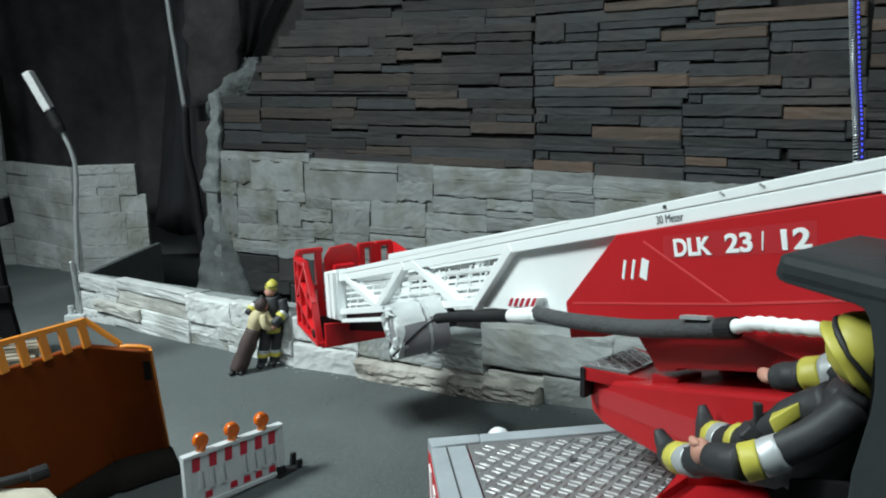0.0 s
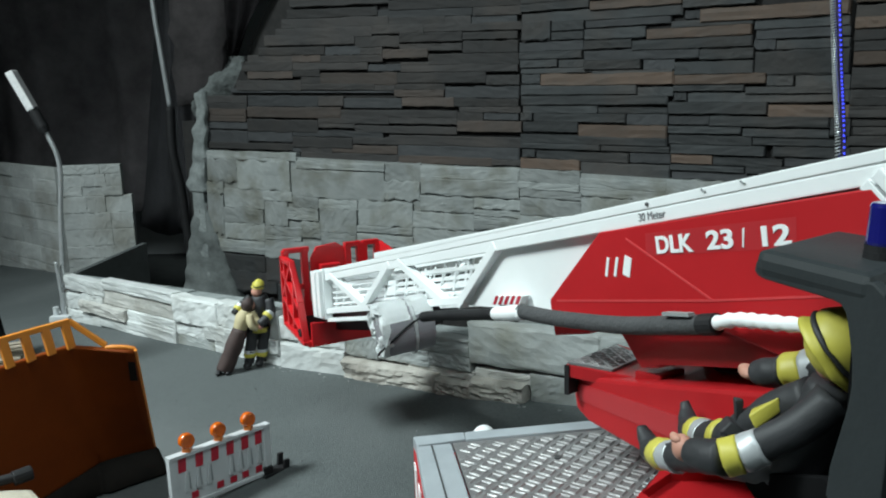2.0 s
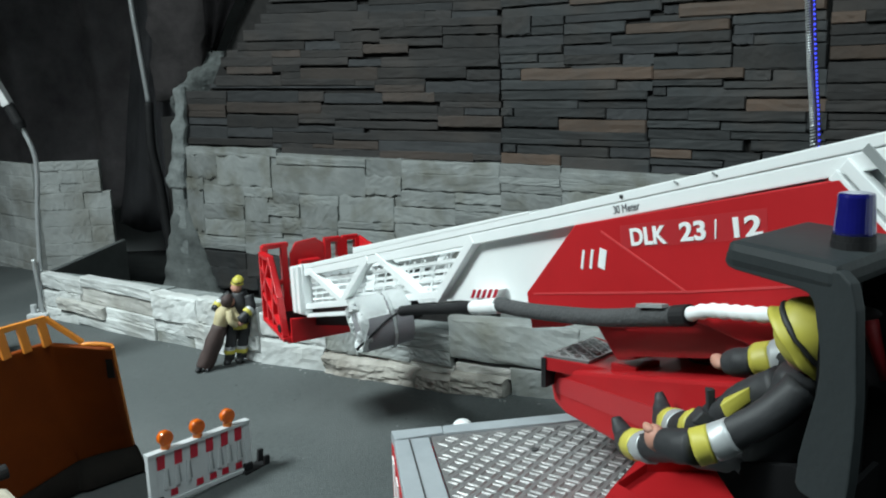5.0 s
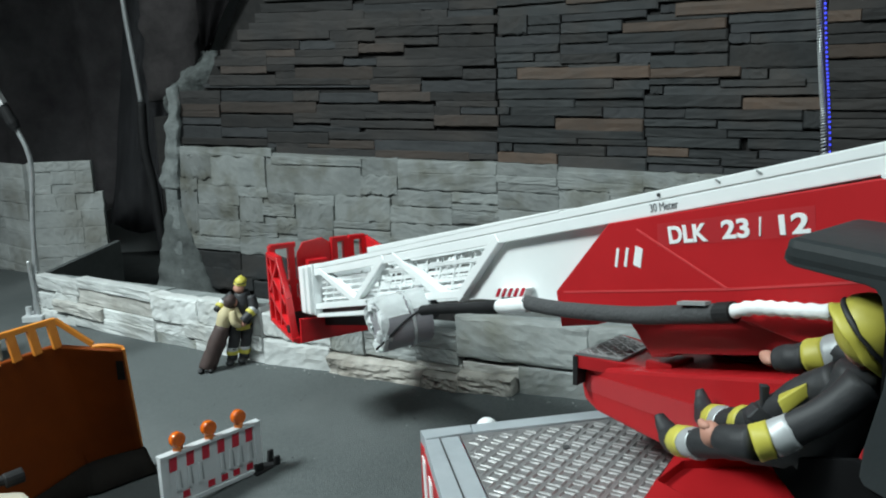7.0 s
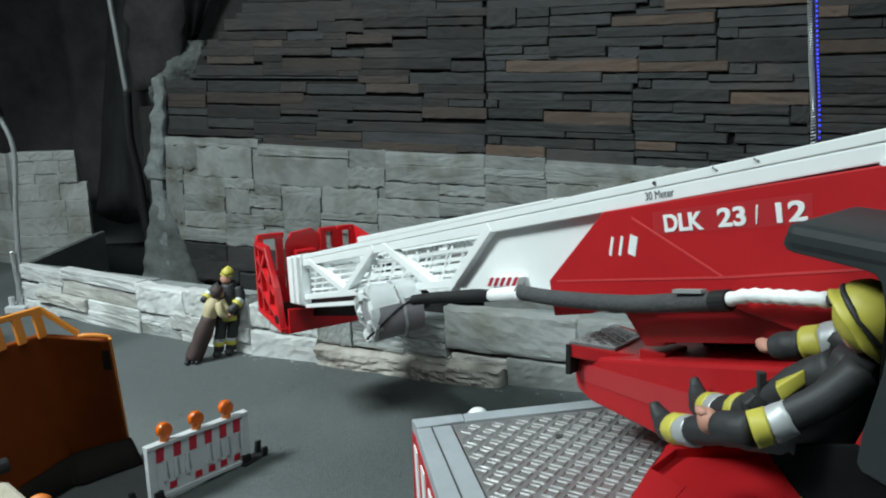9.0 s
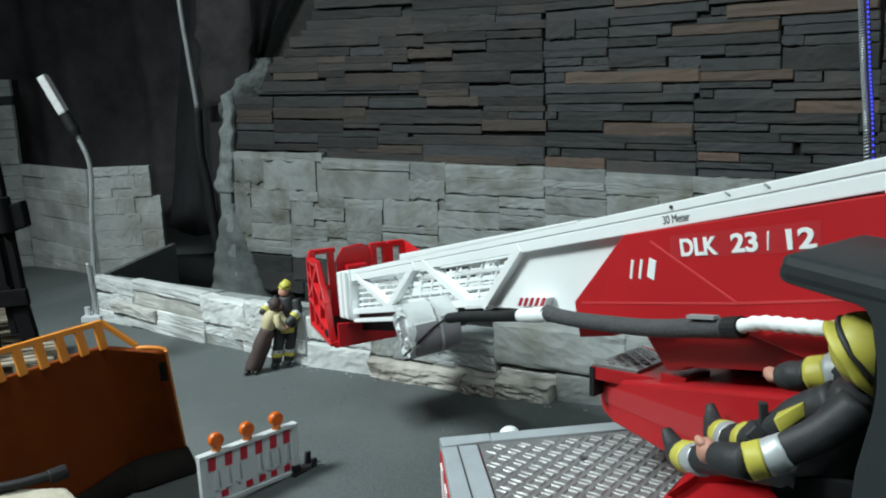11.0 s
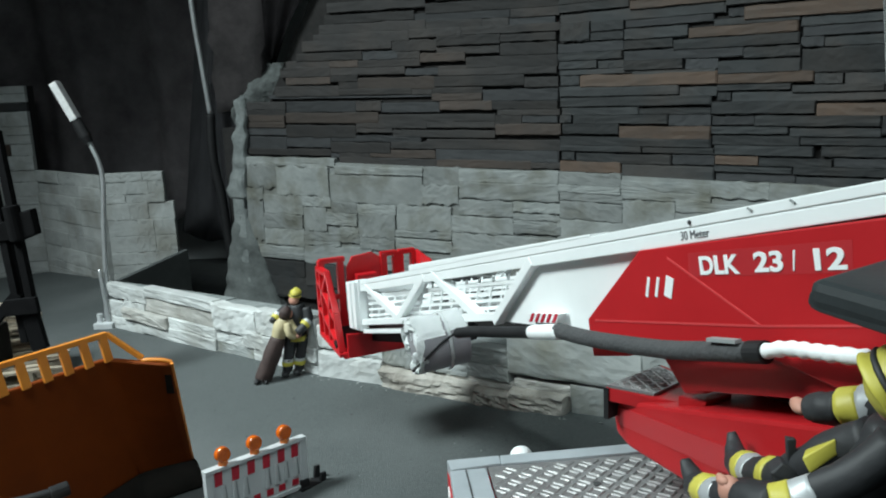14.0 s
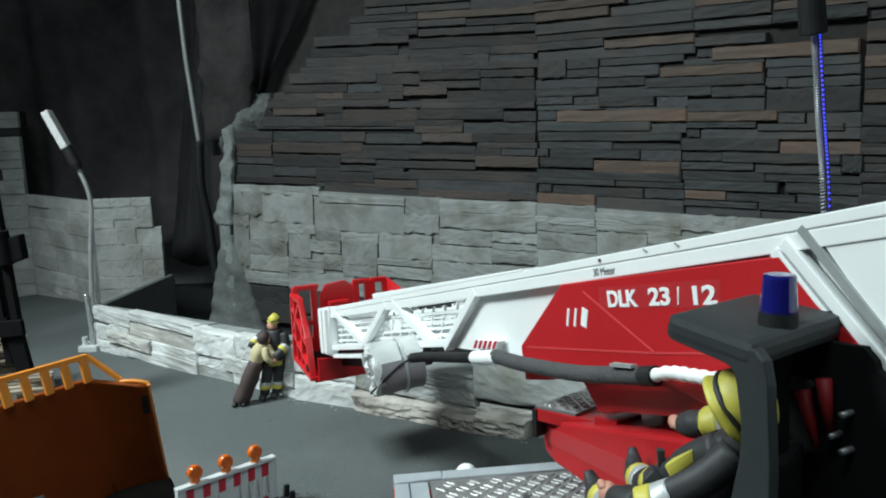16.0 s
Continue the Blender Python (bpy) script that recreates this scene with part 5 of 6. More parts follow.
    for s0, h0, s1, h1 in ((0.1643, 0.3234, 0.1717, 0.3430), (0.1592, 0.3307, 0.1626, 0.3500)):
        a, b = U(s0, -0.013, h0), U(s1, -0.013, h1)
        part("lever", tube([a, (a + b) / 2, b], [0.0016, 0.0023, 0.0029], sides=10), M_LEVER, hood, smooth=True)
    for s, h in ((0.1541, 0.3389), (0.1584, 0.3295), (0.1534, 0.3253)):
        part("knob", cylinder(U(s, -0.008, h), U(s, -0.014, h), 0.0013, sides=12), M_CHROME_KNOB, hood, "small silver control knob", smooth=True)
    lamp = part("beacon_base", cylinder((0.1365, 0.2570, 0.3715), (0.1365, 0.2570, 0.3745), 0.0068, sides=24), M_BLACK, hood)
    part("beacon_socket", cylinder((0.1365, 0.2570, 0.3740), (0.1365, 0.2570, 0.3765), 0.0066, sides=28), M_BLACK, lamp)
    part("beacon_lens", cylinder((0.1365, 0.2570, 0.3763), (0.1365, 0.2570, 0.3900), 0.0065, sides=28, r2=0.0056, bevel=0.0012), M_BLUE, lamp, "blue beacon lens", smooth=False)


M_YELLOW = material("yellow_paint", (0.47, 0.42, 0.055), 0.5, other=(0.56, 0.505, 0.085), grain=60)
M_SUIT = material("black_figure_paint", (0.017, 0.018, 0.020), 0.6, other=(0.029, 0.030, 0.033), grain=60, bump=0.1)
M_SILVER = material("silver_paint", (0.42, 0.44, 0.45), 0.45, other=(0.5, 0.52, 0.53), grain=60, metal=0.3)
M_SKIN = material("pale_pink_paint", (0.45, 0.22, 0.16), 0.6, other=(0.5, 0.26, 0.19), grain=60)
M_TAN = material("tan_paint", (0.42, 0.36, 0.20), 0.7, other=(0.48, 0.42, 0.26), grain=90)
M_BROWN = material("brown_paint", (0.040, 0.026, 0.024), 0.7, other=(0.06, 0.038, 0.034), grain=60)

fire_truck = empty("fire_ladder_truck", (0.10, 0.42, 0.05), "red and white model fire truck with a lowered turntable ladder", "fire truck")
build_ladder(fire_truck)
build_basket(fire_truck)
build_reel(fire_truck)
build_hose(fire_truck)
build_deck(fire_truck)
build_turret(fire_truck)
build_station(fire_truck)

# ---------------------------------------------------------------- figures: plain painted toy shapes, one mesh each
FIG = (M_SUIT, M_YELLOW, M_SILVER, M_SKIN, M_TAN, M_BROWN)
SUIT, YEL, SIL, SKIN, TAN, BRN = range(6)


def helmet(bm, c, r, turn, band=True):
    """A helmet shell with a brim and a dark band; turn tips it."""
    bm = ball(c, r, bm, YEL, 22, (1.0, 1.10, 0.95), turn)
    bm2, rows = bmesh.new(), []
    for g, h in ((0.96, -0.20), (1.04, -0.34), (1.11, -0.46), (1.09, -0.52), (0.96, -0.40)):
        rows.append([bm2.verts.new(Vector(c) + turn.to_3x3() @ Vector((math.cos(a) * r * g, math.sin(a) * r * g * 1.10, r * h))) for a in (2 * math.pi * k / 32 for k in range(32))])
    for r0, r1 in zip(rows, rows[1:]):
        for k in range(32):
            bm2.faces.new((r0[k], r0[(k + 1) % 32], r1[(k + 1) % 32], r1[k]))
    bm = merge(bm, bm2, YEL)
    if band:
        ring = []
        for k in range(25):
            a = 2 * math.pi * k / 24
            ring.append(Vector(c) + turn.to_3x3() @ Vector((math.cos(a) * r * 0.985, math.sin(a) * r * 1.085, -r * 0.14)))
        bm = tube(ring, r * 0.085, bm, SUIT, 8, caps=False)
    return bm


def creases(bm, amount, scale):
    """Small folds in the painted clothes."""
    for v in bm.verts:
        p = v.co * scale
        v.co += Vector((noise.noise(p), noise.noise(p + Vector((7, 0, 0))), noise.noise(p + Vector((0, 7, 0))))) * amount


def limb(bm, pts, radii, mi):
    return tube(curve(pts, 4), [radii[min(i // 4, len(radii) - 1)] + (radii[min(i // 4 + 1, len(radii) - 1)] - radii[min(i // 4, len(radii) - 1)]) * (i % 4) / 4 for i in range(4 * (len(pts) - 1) + 1)], bm, mi, 14)


def build_operator():
    axis = Vector((0.66, -0.42, 0.62)).normalized()
    turn = axis.to_track_quat("Z", "Y").to_matrix().to_4x4()
    bm = helmet(None, Vector((0.1232, 0.2618, 0.3390)) + axis * 0.0046, 0.0123, turn)
    bm = ball((0.1245, 0.2632, 0.3345), 0.0062, bm, SKIN, 14)
    # trunk
    bm = limb(bm, [(0.1260, 0.2650, 0.3270), (0.1245, 0.2670, 0.3140), (0.1200, 0.2700, 0.2990), (0.1165, 0.2740, 0.2860)], [0.0075, 0.0108, 0.0108, 0.0105], SUIT)
    # near leg
    bm = limb(bm, [(0.1190, 0.2690, 0.2920), (0.1030, 0.2860, 0.2885), (0.0940, 0.3040, 0.2822), (0.0885, 0.3185, 0.2756)], [0.0088, 0.0072, 0.0067, 0.0065], SUIT)
    bm = limb(bm, [(0.0890, 0.3170, 0.2757), (0.0872, 0.3255, 0.2727)], [0.0070, 0.0069], SIL)
    bm = limb(bm, [(0.0872, 0.3255, 0.2727), (0.0858, 0.3345, 0.2692)], [0.0071, 0.0068], YEL)
    bm = limb(bm, [(0.0859, 0.3340, 0.2693), (0.0848, 0.3420, 0.2672), (0.0832, 0.3490, 0.2705), (0.0819, 0.3525, 0.2745)], [0.0064, 0.0062, 0.0042, 0.0020], SUIT)
    bm = ball((0.0848, 0.3450, 0.2636), 0.0046, bm, SUIT, 12, (0.8, 1.0, 1.0))
    # far leg
    bm = limb(bm, [(0.1180, 0.2780, 0.2880), (0.1105, 0.2930, 0.2920), (0.1060, 0.3120, 0.2865), (0.1052, 0.3300, 0.2790)], [0.0090, 0.0076, 0.0070, 0.0064], SUIT)
    bm = limb(bm, [(0.1063, 0.3085, 0.2878), (0.1060, 0.3145, 0.2857)], [0.0076, 0.0074], YEL)
    bm = limb(bm, [(0.1052, 0.3285, 0.2795), (0.1050, 0.3365, 0.2770)], [0.0069, 0.0068], SIL)
    bm = limb(bm, [(0.1050, 0.3365, 0.2770), (0.1050, 0.3450, 0.2742)], [0.0070, 0.0067], YEL)
    bm = limb(bm, [(0.1050, 0.3445, 0.2743), (0.1055, 0.3555, 0.2712), (0.1058, 0.3630, 0.2750), (0.1056, 0.3665, 0.2800)], [0.0064, 0.0060, 0.0040, 0.0018], SUIT)
    # near arm down to the knee
    bm = limb(bm, [(0.1235, 0.2580, 0.3235), (0.1120, 0.2590, 0.3130), (0.1010, 0.2640, 0.3045)], [0.0070, 0.0062, 0.0060], SUIT)
    bm = limb(bm, [(0.1022, 0.2632, 0.3052), (0.0958, 0.2652, 0.3012)], [0.0067, 0.0066], SIL)
    bm = limb(bm, [(0.0958, 0.2652, 0.3012), (0.0905, 0.2672, 0.2990)], [0.0070, 0.0069], YEL)
    bm = limb(bm, [(0.0908, 0.2670, 0.2992), (0.0862, 0.2735, 0.2970), (0.0830, 0.2800, 0.2955)], [0.0066, 0.0060, 0.0048], SUIT)
    bm = ball((0.0812, 0.2850, 0.2950), 0.0052, bm, SKIN, 12, (0.75, 1.15, 1.0))
    bm = ball((0.0790, 0.2860, 0.2985), 0.0024, bm, SKIN, 8, (0.8, 1.6, 0.8))
    # far arm to the levers
    bm = limb(bm, [(0.1375, 0.2800, 0.3245), (0.1325, 0.2915, 0.3225), (0.1275, 0.2975, 0.3195)], [0.0072, 0.0066, 0.0064], SUIT)
    bm = limb(bm, [(0.1350, 0.2905, 0.3232), (0.1300, 0.2952, 0.3208)], [0.0080, 0.0076], SIL)
    bm = limb(bm, [(0.1300, 0.2952, 0.3208), (0.1245, 0.3000, 0.3182)], [0.0074, 0.0071], YEL)
    bm = limb(bm, [(0.1247, 0.2998, 0.3183), (0.1205, 0.3055, 0.3160), (0.1170, 0.3105, 0.3143)], [0.0066, 0.0060, 0.0046], SUIT)
    bm = ball((0.1147, 0.3135, 0.3140), 0.0036, bm, SKIN, 10, (1.0, 1.5, 0.8))
    # tunic front with its patch, and the control box with its aerial
    bm = limb(bm, [(0.1235, 0.2720, 0.3190), (0.1150, 0.2820, 0.3100), (0.1085, 0.2900, 0.3010), (0.1065, 0.3000, 0.2925)], [0.0080, 0.0072, 0.0068, 0.0066], SUIT)
    bm = prism([(0.1010, 0.2738, 0.3122), (0.1118, 0.2746, 0.3178), (0.1122, 0.2738, 0.3128), (0.1030, 0.2729, 0.3071)], (0.006, 0.013, -0.003), 0.0006, bm, YEL)
    bm = prism([(0.0950, 0.2865, 0.3005), (0.0988, 0.2857, 0.3045), (0.1050, 0.2849, 0.3013), (0.1013, 0.2842, 0.2975)], (0.002, 0.008, -0.001), 0.0008, bm, SUIT)
    bm = bar((0.1036, 0.2898, 0.3005), (0.1033, 0.2898, 0.3118), 0.0028, 0.0028, bm, SUIT, upv=(1, 0, 0), bevel=0.0005)
    creases(bm, 0.0009, 170)
    ob = part("operator_figure", bm, FIG, smooth=True)
    tagged(ob, "seated toy firefighter figure in dark suit and yellow helmet", "figurine")


def build_standing():
    bm = helmet(None, (-0.3055, 1.200, 0.1365), 0.0087, Matrix.Rotation(radians(60), 4, "Z") @ Matrix.Rotation(radians(8), 4, "X"), True)
    bm = ball((-0.3065, 1.198, 0.1265), 0.0082, bm, SKIN, 12)
    bm = limb(bm, [(-0.303, 1.202, 0.120), (-0.301, 1.203, 0.105), (-0.300, 1.204, 0.085), (-0.300, 1.204, 0.066)], [0.0105, 0.0148, 0.0142, 0.0140], SUIT)
    for x, y in ((-0.309, 1.200), (-0.292, 1.206)):
        bm = limb(bm, [(x, y, 0.070), (x - 0.001, y, 0.045), (x - 0.002, y - 0.001, 0.016)], [0.0098, 0.0088, 0.0080], SUIT)
        bm = limb(bm, [(x - 0.0015, y, 0.036), (x - 0.0018, y, 0.031)], [0.0094, 0.0094], SIL)
        bm = limb(bm, [(x - 0.0018, y, 0.031), (x - 0.002, y, 0.025)], [0.0096, 0.0094], YEL)
        bm = ball((x - 0.003, y - 0.006, floor_z(x) + 0.004), 0.008, bm, SUIT, 10, (0.9, 1.4, 0.62))
    for a, b, c in (((-0.288, 1.200, 0.114), (-0.283, 1.194, 0.094), (-0.296, 1.182, 0.080)), ((-0.317, 1.206, 0.114), (-0.331, 1.203, 0.103), (-0.338, 1.196, 0.094))):
        bm = limb(bm, [a, b, c], [0.0078, 0.0075, 0.0062], SUIT)
        m = Vector(b)
        e = (Vector(c) - m).normalized()
        bm = limb(bm, [m - e * 0.002, m + e * 0.0028], [0.0084, 0.0084], SIL)
        bm = limb(bm, [m + e * 0.0028, m + e * 0.008], [0.0084, 0.0082], YEL)
    bm = limb(bm, [(-0.300, 1.204, 0.071), (-0.300, 1.204, 0.064)], [0.0151, 0.0151], YEL)
    creases(bm, 0.0012, 130)
    for v in bm.verts:
        v.co += Vector((-0.014 + 0.14 * (v.co.z - 0.012), 0.014, 0.002 + 0.03 * (v.co.z - 0.012)))
    ob = part("firefighter_figure", bm, FIG, smooth=True)
    tagged(ob, "standing toy firefighter figure leaning on the low wall", "figurine")
    bm = ball((-0.3265, 1.176, 0.1135), 0.0098, None, BRN, 14, (1, 1.05, 1.1))
    bm = ball((-0.3225, 1.179, 0.1115), 0.0082, bm, SKIN, 10)
    bm = limb(bm, [(-0.328, 1.178, 0.104), (-0.332, 1.177, 0.092), (-0.337, 1.176, 0.074)], [0.0085, 0.0132, 0.0105], TAN)
    bm = limb(bm, [(-0.336, 1.176, 0.076), (-0.343, 1.174, 0.052), (-0.352, 1.172, 0.024), (-0.3565, 1.171, 0.012)], [0.0115, 0.0142, 0.0138, 0.0130], BRN)
    for x in (-0.364, -0.349):
        bm = ball((x, 1.166, floor_z(x) + 0.004), 0.006, bm, SUIT, 8, (0.8, 1.5, 0.7))
        bm = limb(bm, [(x, 1.169, floor_z(x) + 0.004), (x + 0.002, 1.170, 0.018)], [0.0045, 0.0055], BRN)
    bm = limb(bm, [(-0.320, 1.178, 0.100), (-0.311, 1.174, 0.088), (-0.304, 1.176, 0.082)], [0.0066, 0.0060, 0.0044], TAN)
    bm = limb(bm, [(-0.322, 1.172, 0.098), (-0.317, 1.165, 0.084), (-0.309, 1.170, 0.077)], [0.0064, 0.0058, 0.0042], TAN)
    bm = ball((-0.304, 1.172, 0.079), 0.0045, bm, SKIN, 8)
    creases(bm, 0.0014, 110)
    for v in bm.verts:
        v.co += Vector((-0.004 + 0.12 * (v.co.z - 0.008), 0.028, 0.0))
    ob = part("woman_figure", bm, FIG, smooth=True)
    tagged(ob, "standing toy figure in tan blouse and long brown skirt", "figurine")


build_operator()
build_standing()

# ---------------------------------------------------------------- roadside things


def build_blade():
    """An orange dozer blade with a railing of flat slats on top."""
    root = empty("dozer_blade", (-0.36, 0.88, floor_z(-0.36)), "large orange dozer blade with worn lower edge and slatted guard rail", "dozer blade")
    # nearly straight profile: share of the way from the top edge to the bottom edge, and height
    prof = [(0.0, 1.0), (0.05, 0.95), (0.25, 0.77), (0.50, 0.55), (0.75, 0.33), (1.0, 0.116)]
    tops = [Vector((-0.330, 0.796, 0.176)), Vector((-0.397, 0.794, 0.184)), Vector((-0.440, 0.726, 0.183)), Vector((-0.60, 0.47, 0.183))]
    feet = [Vector((-0.3545, 0.883, 0.0)), Vector((-0.3995, 0.860, 0.0)), Vector((-0.424, 0.812, 0.0)), Vector((-0.54, 0.47, 0.0))]
    sole = [Vector((-0.332, 0.8585, 0.0)), Vector((-0.380, 0.8255, 0.0)), Vector((-0.415, 0.785, 0.0)), Vector((-0.53, 0.45, 0.0))]

    def at(i, share, height):
        p = tops[i].lerp(feet[i], share)
        return Vector((p.x, p.y, floor_z(p.x) + (tops[i].z - floor_z(p.x)) * height))
    n = 6
    top_line = [a.lerp(b, k / n) for a, b in zip(tops, tops[1:]) for k in range(n)] + [tops[-1]]
    foot_line, sole_line = curve(feet, n), curve(sole, n)
    bm, edge = bmesh.new(), bmesh.new()
    loops, rims = [], []
    for k, (a, b) in enumerate(zip(top_line, foot_line)):
        loop = []
        for s, h in [(p.x, p.y) for p in curve([(s, h, 0) for s, h in prof], 3)]:
            p = a.lerp(b, s)
            loop.append(bm.verts.new((p.x, p.y, floor_z(p.x) + (a.z - floor_z(p.x)) * h)))
        loops.append(loop)
        q, e = a.lerp(b, 0.985), sole_line[k]
        m = q.lerp(e, 0.35)
        rims.append([edge.verts.new((q.x, q.y, floor_z(q.x) + (a.z - floor_z(q.x)) * 0.132)), edge.verts.new((m.x, m.y, floor_z(m.x) + 0.0215)), edge.verts.new((e.x, e.y, floor_z(e.x) + 0.001))])
    for l0, l1 in zip(loops, loops[1:]):
        for j in range(len(l0) - 1):
            bm.faces.new((l0[j], l1[j], l1[j + 1], l0[j + 1]))
    for r0, r1 in zip(rims, rims[1:]):
        for j in range(2):
            edge.faces.new((r0[j], r1[j], r1[j + 1], r0[j + 1]))
    for b in (bm, edge):
        bmesh.ops.recalc_face_normals(b, faces=b.faces)
        bmesh.ops.solidify(b, geom=b.faces[:], thickness=0.005)
    part("blade_plate", bm, M_ORANGE_DARK, root, "worn dark orange blade face", smooth=True)
    part("rubber_edge", edge, M_RUBBER_EDGE, root, "black rubber wear edge", smooth=True)
    part("corner_cap", tube(curve([(-0.360, 0.7955, 0.1790), (-0.352, 0.796, 0.1795), (-0.340, 0.797, 0.1785), (-0.331, 0.799, 0.1755)]), 0.0024, sides=10), M_ORANGE, root, smooth=True)
    part("side_edge", tube([at(0, s, h) + Vector((0.0005, -0.001, 0)) for s, h in prof], 0.0018, sides=8), M_ORANGE, root)
    part("scuff", prism([at(0, 0.06, 0.92) + Vector((-0.008, -0.003, 0)), at(0, 0.06, 0.92) + Vector((-0.001, -0.003, 0)), at(0, 0.16, 0.78) + Vector((-0.001, -0.003, 0)), at(0, 0.16, 0.78) + Vector((-0.009, -0.003, 0))], (0, -0.001, 0)), M_RUBBER_EDGE, root)
    # guard rail: slats and a top rail
    a, b = Vector((-0.393, 0.793, 0.2090)), Vector((-0.5646, 0.507, 0.2090))
    d = (b - a).normalized()
    part("guard_rail", bar(a, b, 0.005, 0.0055, bevel=0.0008), M_ORANGE, root, "bright orange guard rail")
    part("guard_brace", bar(a, (-0.360, 0.797, 0.181), 0.005, 0.005, bevel=0.0006), M_ORANGE, root)
    s = 0.006
    while s < 0.32:
        p = a + d * s
        part("slat", bar(p + Vector((0.0005, 0, 0)), p + Vector((0.004, 0.002, -0.028)), 0.004, 0.0085, upv=d, bevel=0.0005), M_ORANGE, root)
        s += 0.0215


def build_barrier():
    """A road barrier board with its lamps."""
    p0, p1 = Vector((-0.2890, 0.752, 0)), Vector((-0.2115, 0.832, 0))
    d = (p1 - p0).normalized()
    out = Vector((d.y, -d.x, 0))
    ln = (p1 - p0).length
    gz = floor_z(-0.25)
    root = empty("road_barrier", ((p0.x + p1.x) / 2, (p0.y + p1.y) / 2, gz), "white plastic road barrier with red marks and three amber lamps", "barrier")

    def P(s, o, z):
        q = p0 + d * s + out * o
        return Vector((q.x, q.y, gz + z))

    def board(s0, s1, z0, z1, o0=-0.0025, o1=0.0025, lean=0.0):
        return prism([P(s0, o0, z0), P(s1, o0, z0), P(s1 - lean, o0, z1), P(s0 - lean, o0, z1)], out * (o1 - o0), 0.0006)
    part("board", board(0, ln, 0.006, 0.060, -0.0020, 0.0020), M_BARRIER, root, "white plastic barrier board")
    part("lower_flange", board(0.002, ln, 0.004, 0.0085, -0.0035, 0.0035), M_BARRIER, root)
    for f in (0.13, 0.24, 0.35, 0.58, 0.68, 0.78, 0.89):
        # a rib that swells at its foot
        q = ln * f
        part("rib", prism([P(q - 0.0030, 0.0020, 0.021), P(q + 0.0022, 0.0020, 0.021), P(q + 0.0008, 0.0020, 0.043), P(q - 0.0010, 0.0020, 0.043)], out * 0.0020, 0.0006), M_BARRIER, root)
        part("slot", prism([P(q + 0.0030, 0.0020, 0.022), P(q + 0.0052, 0.0020, 0.022), P(q + 0.0040, 0.0020, 0.041), P(q + 0.0028, 0.0020, 0.041)], out * 0.0003), M_GROOVE, root)
    for s in (0.001, ln - 0.001):
        part("end_post", board(s - 0.004, s + 0.004, 0.002, 0.060, -0.0035, 0.0035), M_BARRIER, root)
    part("rim", board(-0.003, ln + 0.003, 0.0585, 0.0625, -0.0045, 0.0045), M_BARRIER, root)
    for f in (0.10, 0.27, 0.43, 0.59, 0.75, 0.90):
        s = ln * f
        part("red_mark", prism([P(s - 0.0045, 0.0020, 0.0430), P(s + 0.0035, 0.0020, 0.0430), P(s + 0.0045, 0.0020, 0.0575), P(s - 0.0040, 0.0020, 0.0575)], out * 0.0006), M_STRIPE, root)
    for f in (0.20, 0.46, 0.60, 0.73, 0.88):
        s = ln * f
        part("red_mark", prism([P(s - 0.0040, 0.0020, 0.0110), P(s + 0.0040, 0.0020, 0.0110), P(s + 0.0040, 0.0020, 0.0180), P(s - 0.0035, 0.0020, 0.0180)], out * 0.0006), M_STRIPE, root)
    for f in (0.17, 0.49, 0.81):
        c = P(ln * f, 0, 0.0735)
        lamp = part("lamp_base", box_bm(c.x - 0.004, c.x + 0.004, c.y - 0.004, c.y + 0.004, c.z - 0.0115, c.z - 0.006, 0.0006), M_LAMPBASE, root)
        part("lens", cylinder(c - out * 0.0035, c + out * 0.0035, 0.0080, sides=26, bevel=0.0016), M_AMBER, lamp, "amber warning lamp lens")
        part("lens_ring", tube([c + out * 0.0036 + (d * math.cos(a) + Vector((0, 0, 1)) * math.sin(a)) * 0.0058 for a in (2 * math.pi * j / 20 for j in range(21))], 0.0006, sides=6, caps=False), M_AMBER, lamp)
    for s, way in ((0.012, -1), (ln - 0.010, 1)):
        # a flat black foot plate with an upturned lug at its outer end
        foot = part("foot", prism([P(s, -0.010, 0.001), P(s + way * 0.030, -0.008, 0.001), P(s + way * 0.030, 0.008, 0.001), P(s, 0.010, 0.001)], (0, 0, 0.005), 0.0008), M_BLACK, root, "black plastic foot plate")
        part("lug", prism([P(s + way * 0.025, -0.008, 0.004), P(s + way * 0.032, -0.008, 0.004), P(s + way * 0.033, -0.008, 0.019), P(s + way * 0.027, -0.008, 0.019)], out * 0.004, 0.0006), M_BLACK, foot)
        part("lug", prism([P(s + way * 0.025, 0.004, 0.004), P(s + way * 0.032, 0.004, 0.004), P(s + way * 0.033, 0.004, 0.015), P(s + way * 0.027, 0.004, 0.015)], out * 0.004, 0.0006), M_BLACK, foot)
        part("socket", prism([P(s + way * 0.002, -0.006, 0.004), P(s + way * 0.012, -0.006, 0.004), P(s + way * 0.012, 0.006, 0.004), P(s + way * 0.002, 0.006, 0.004)], (0, 0, 0.010), 0.0008), M_BLACK, foot)


M_BARRIER = material("dull_white_plastic", (0.48, 0.50, 0.51), 0.5, other=(0.58, 0.60, 0.61), grain=40, bump=0.1, bump_scale=200,
                     stains=0.4, stain_colour=(0.28, 0.29, 0.29), stain_scale=40)
M_AMBER = material("amber_lens", (0.50, 0.085, 0.004), 0.25, other=(0.64, 0.13, 0.006), grain=300, coat=0.5)
M_LAMPBASE = material("orange_lamp_base", (0.55, 0.14, 0.02), 0.5, other=(0.6, 0.17, 0.02))
build_blade()
build_barrier()


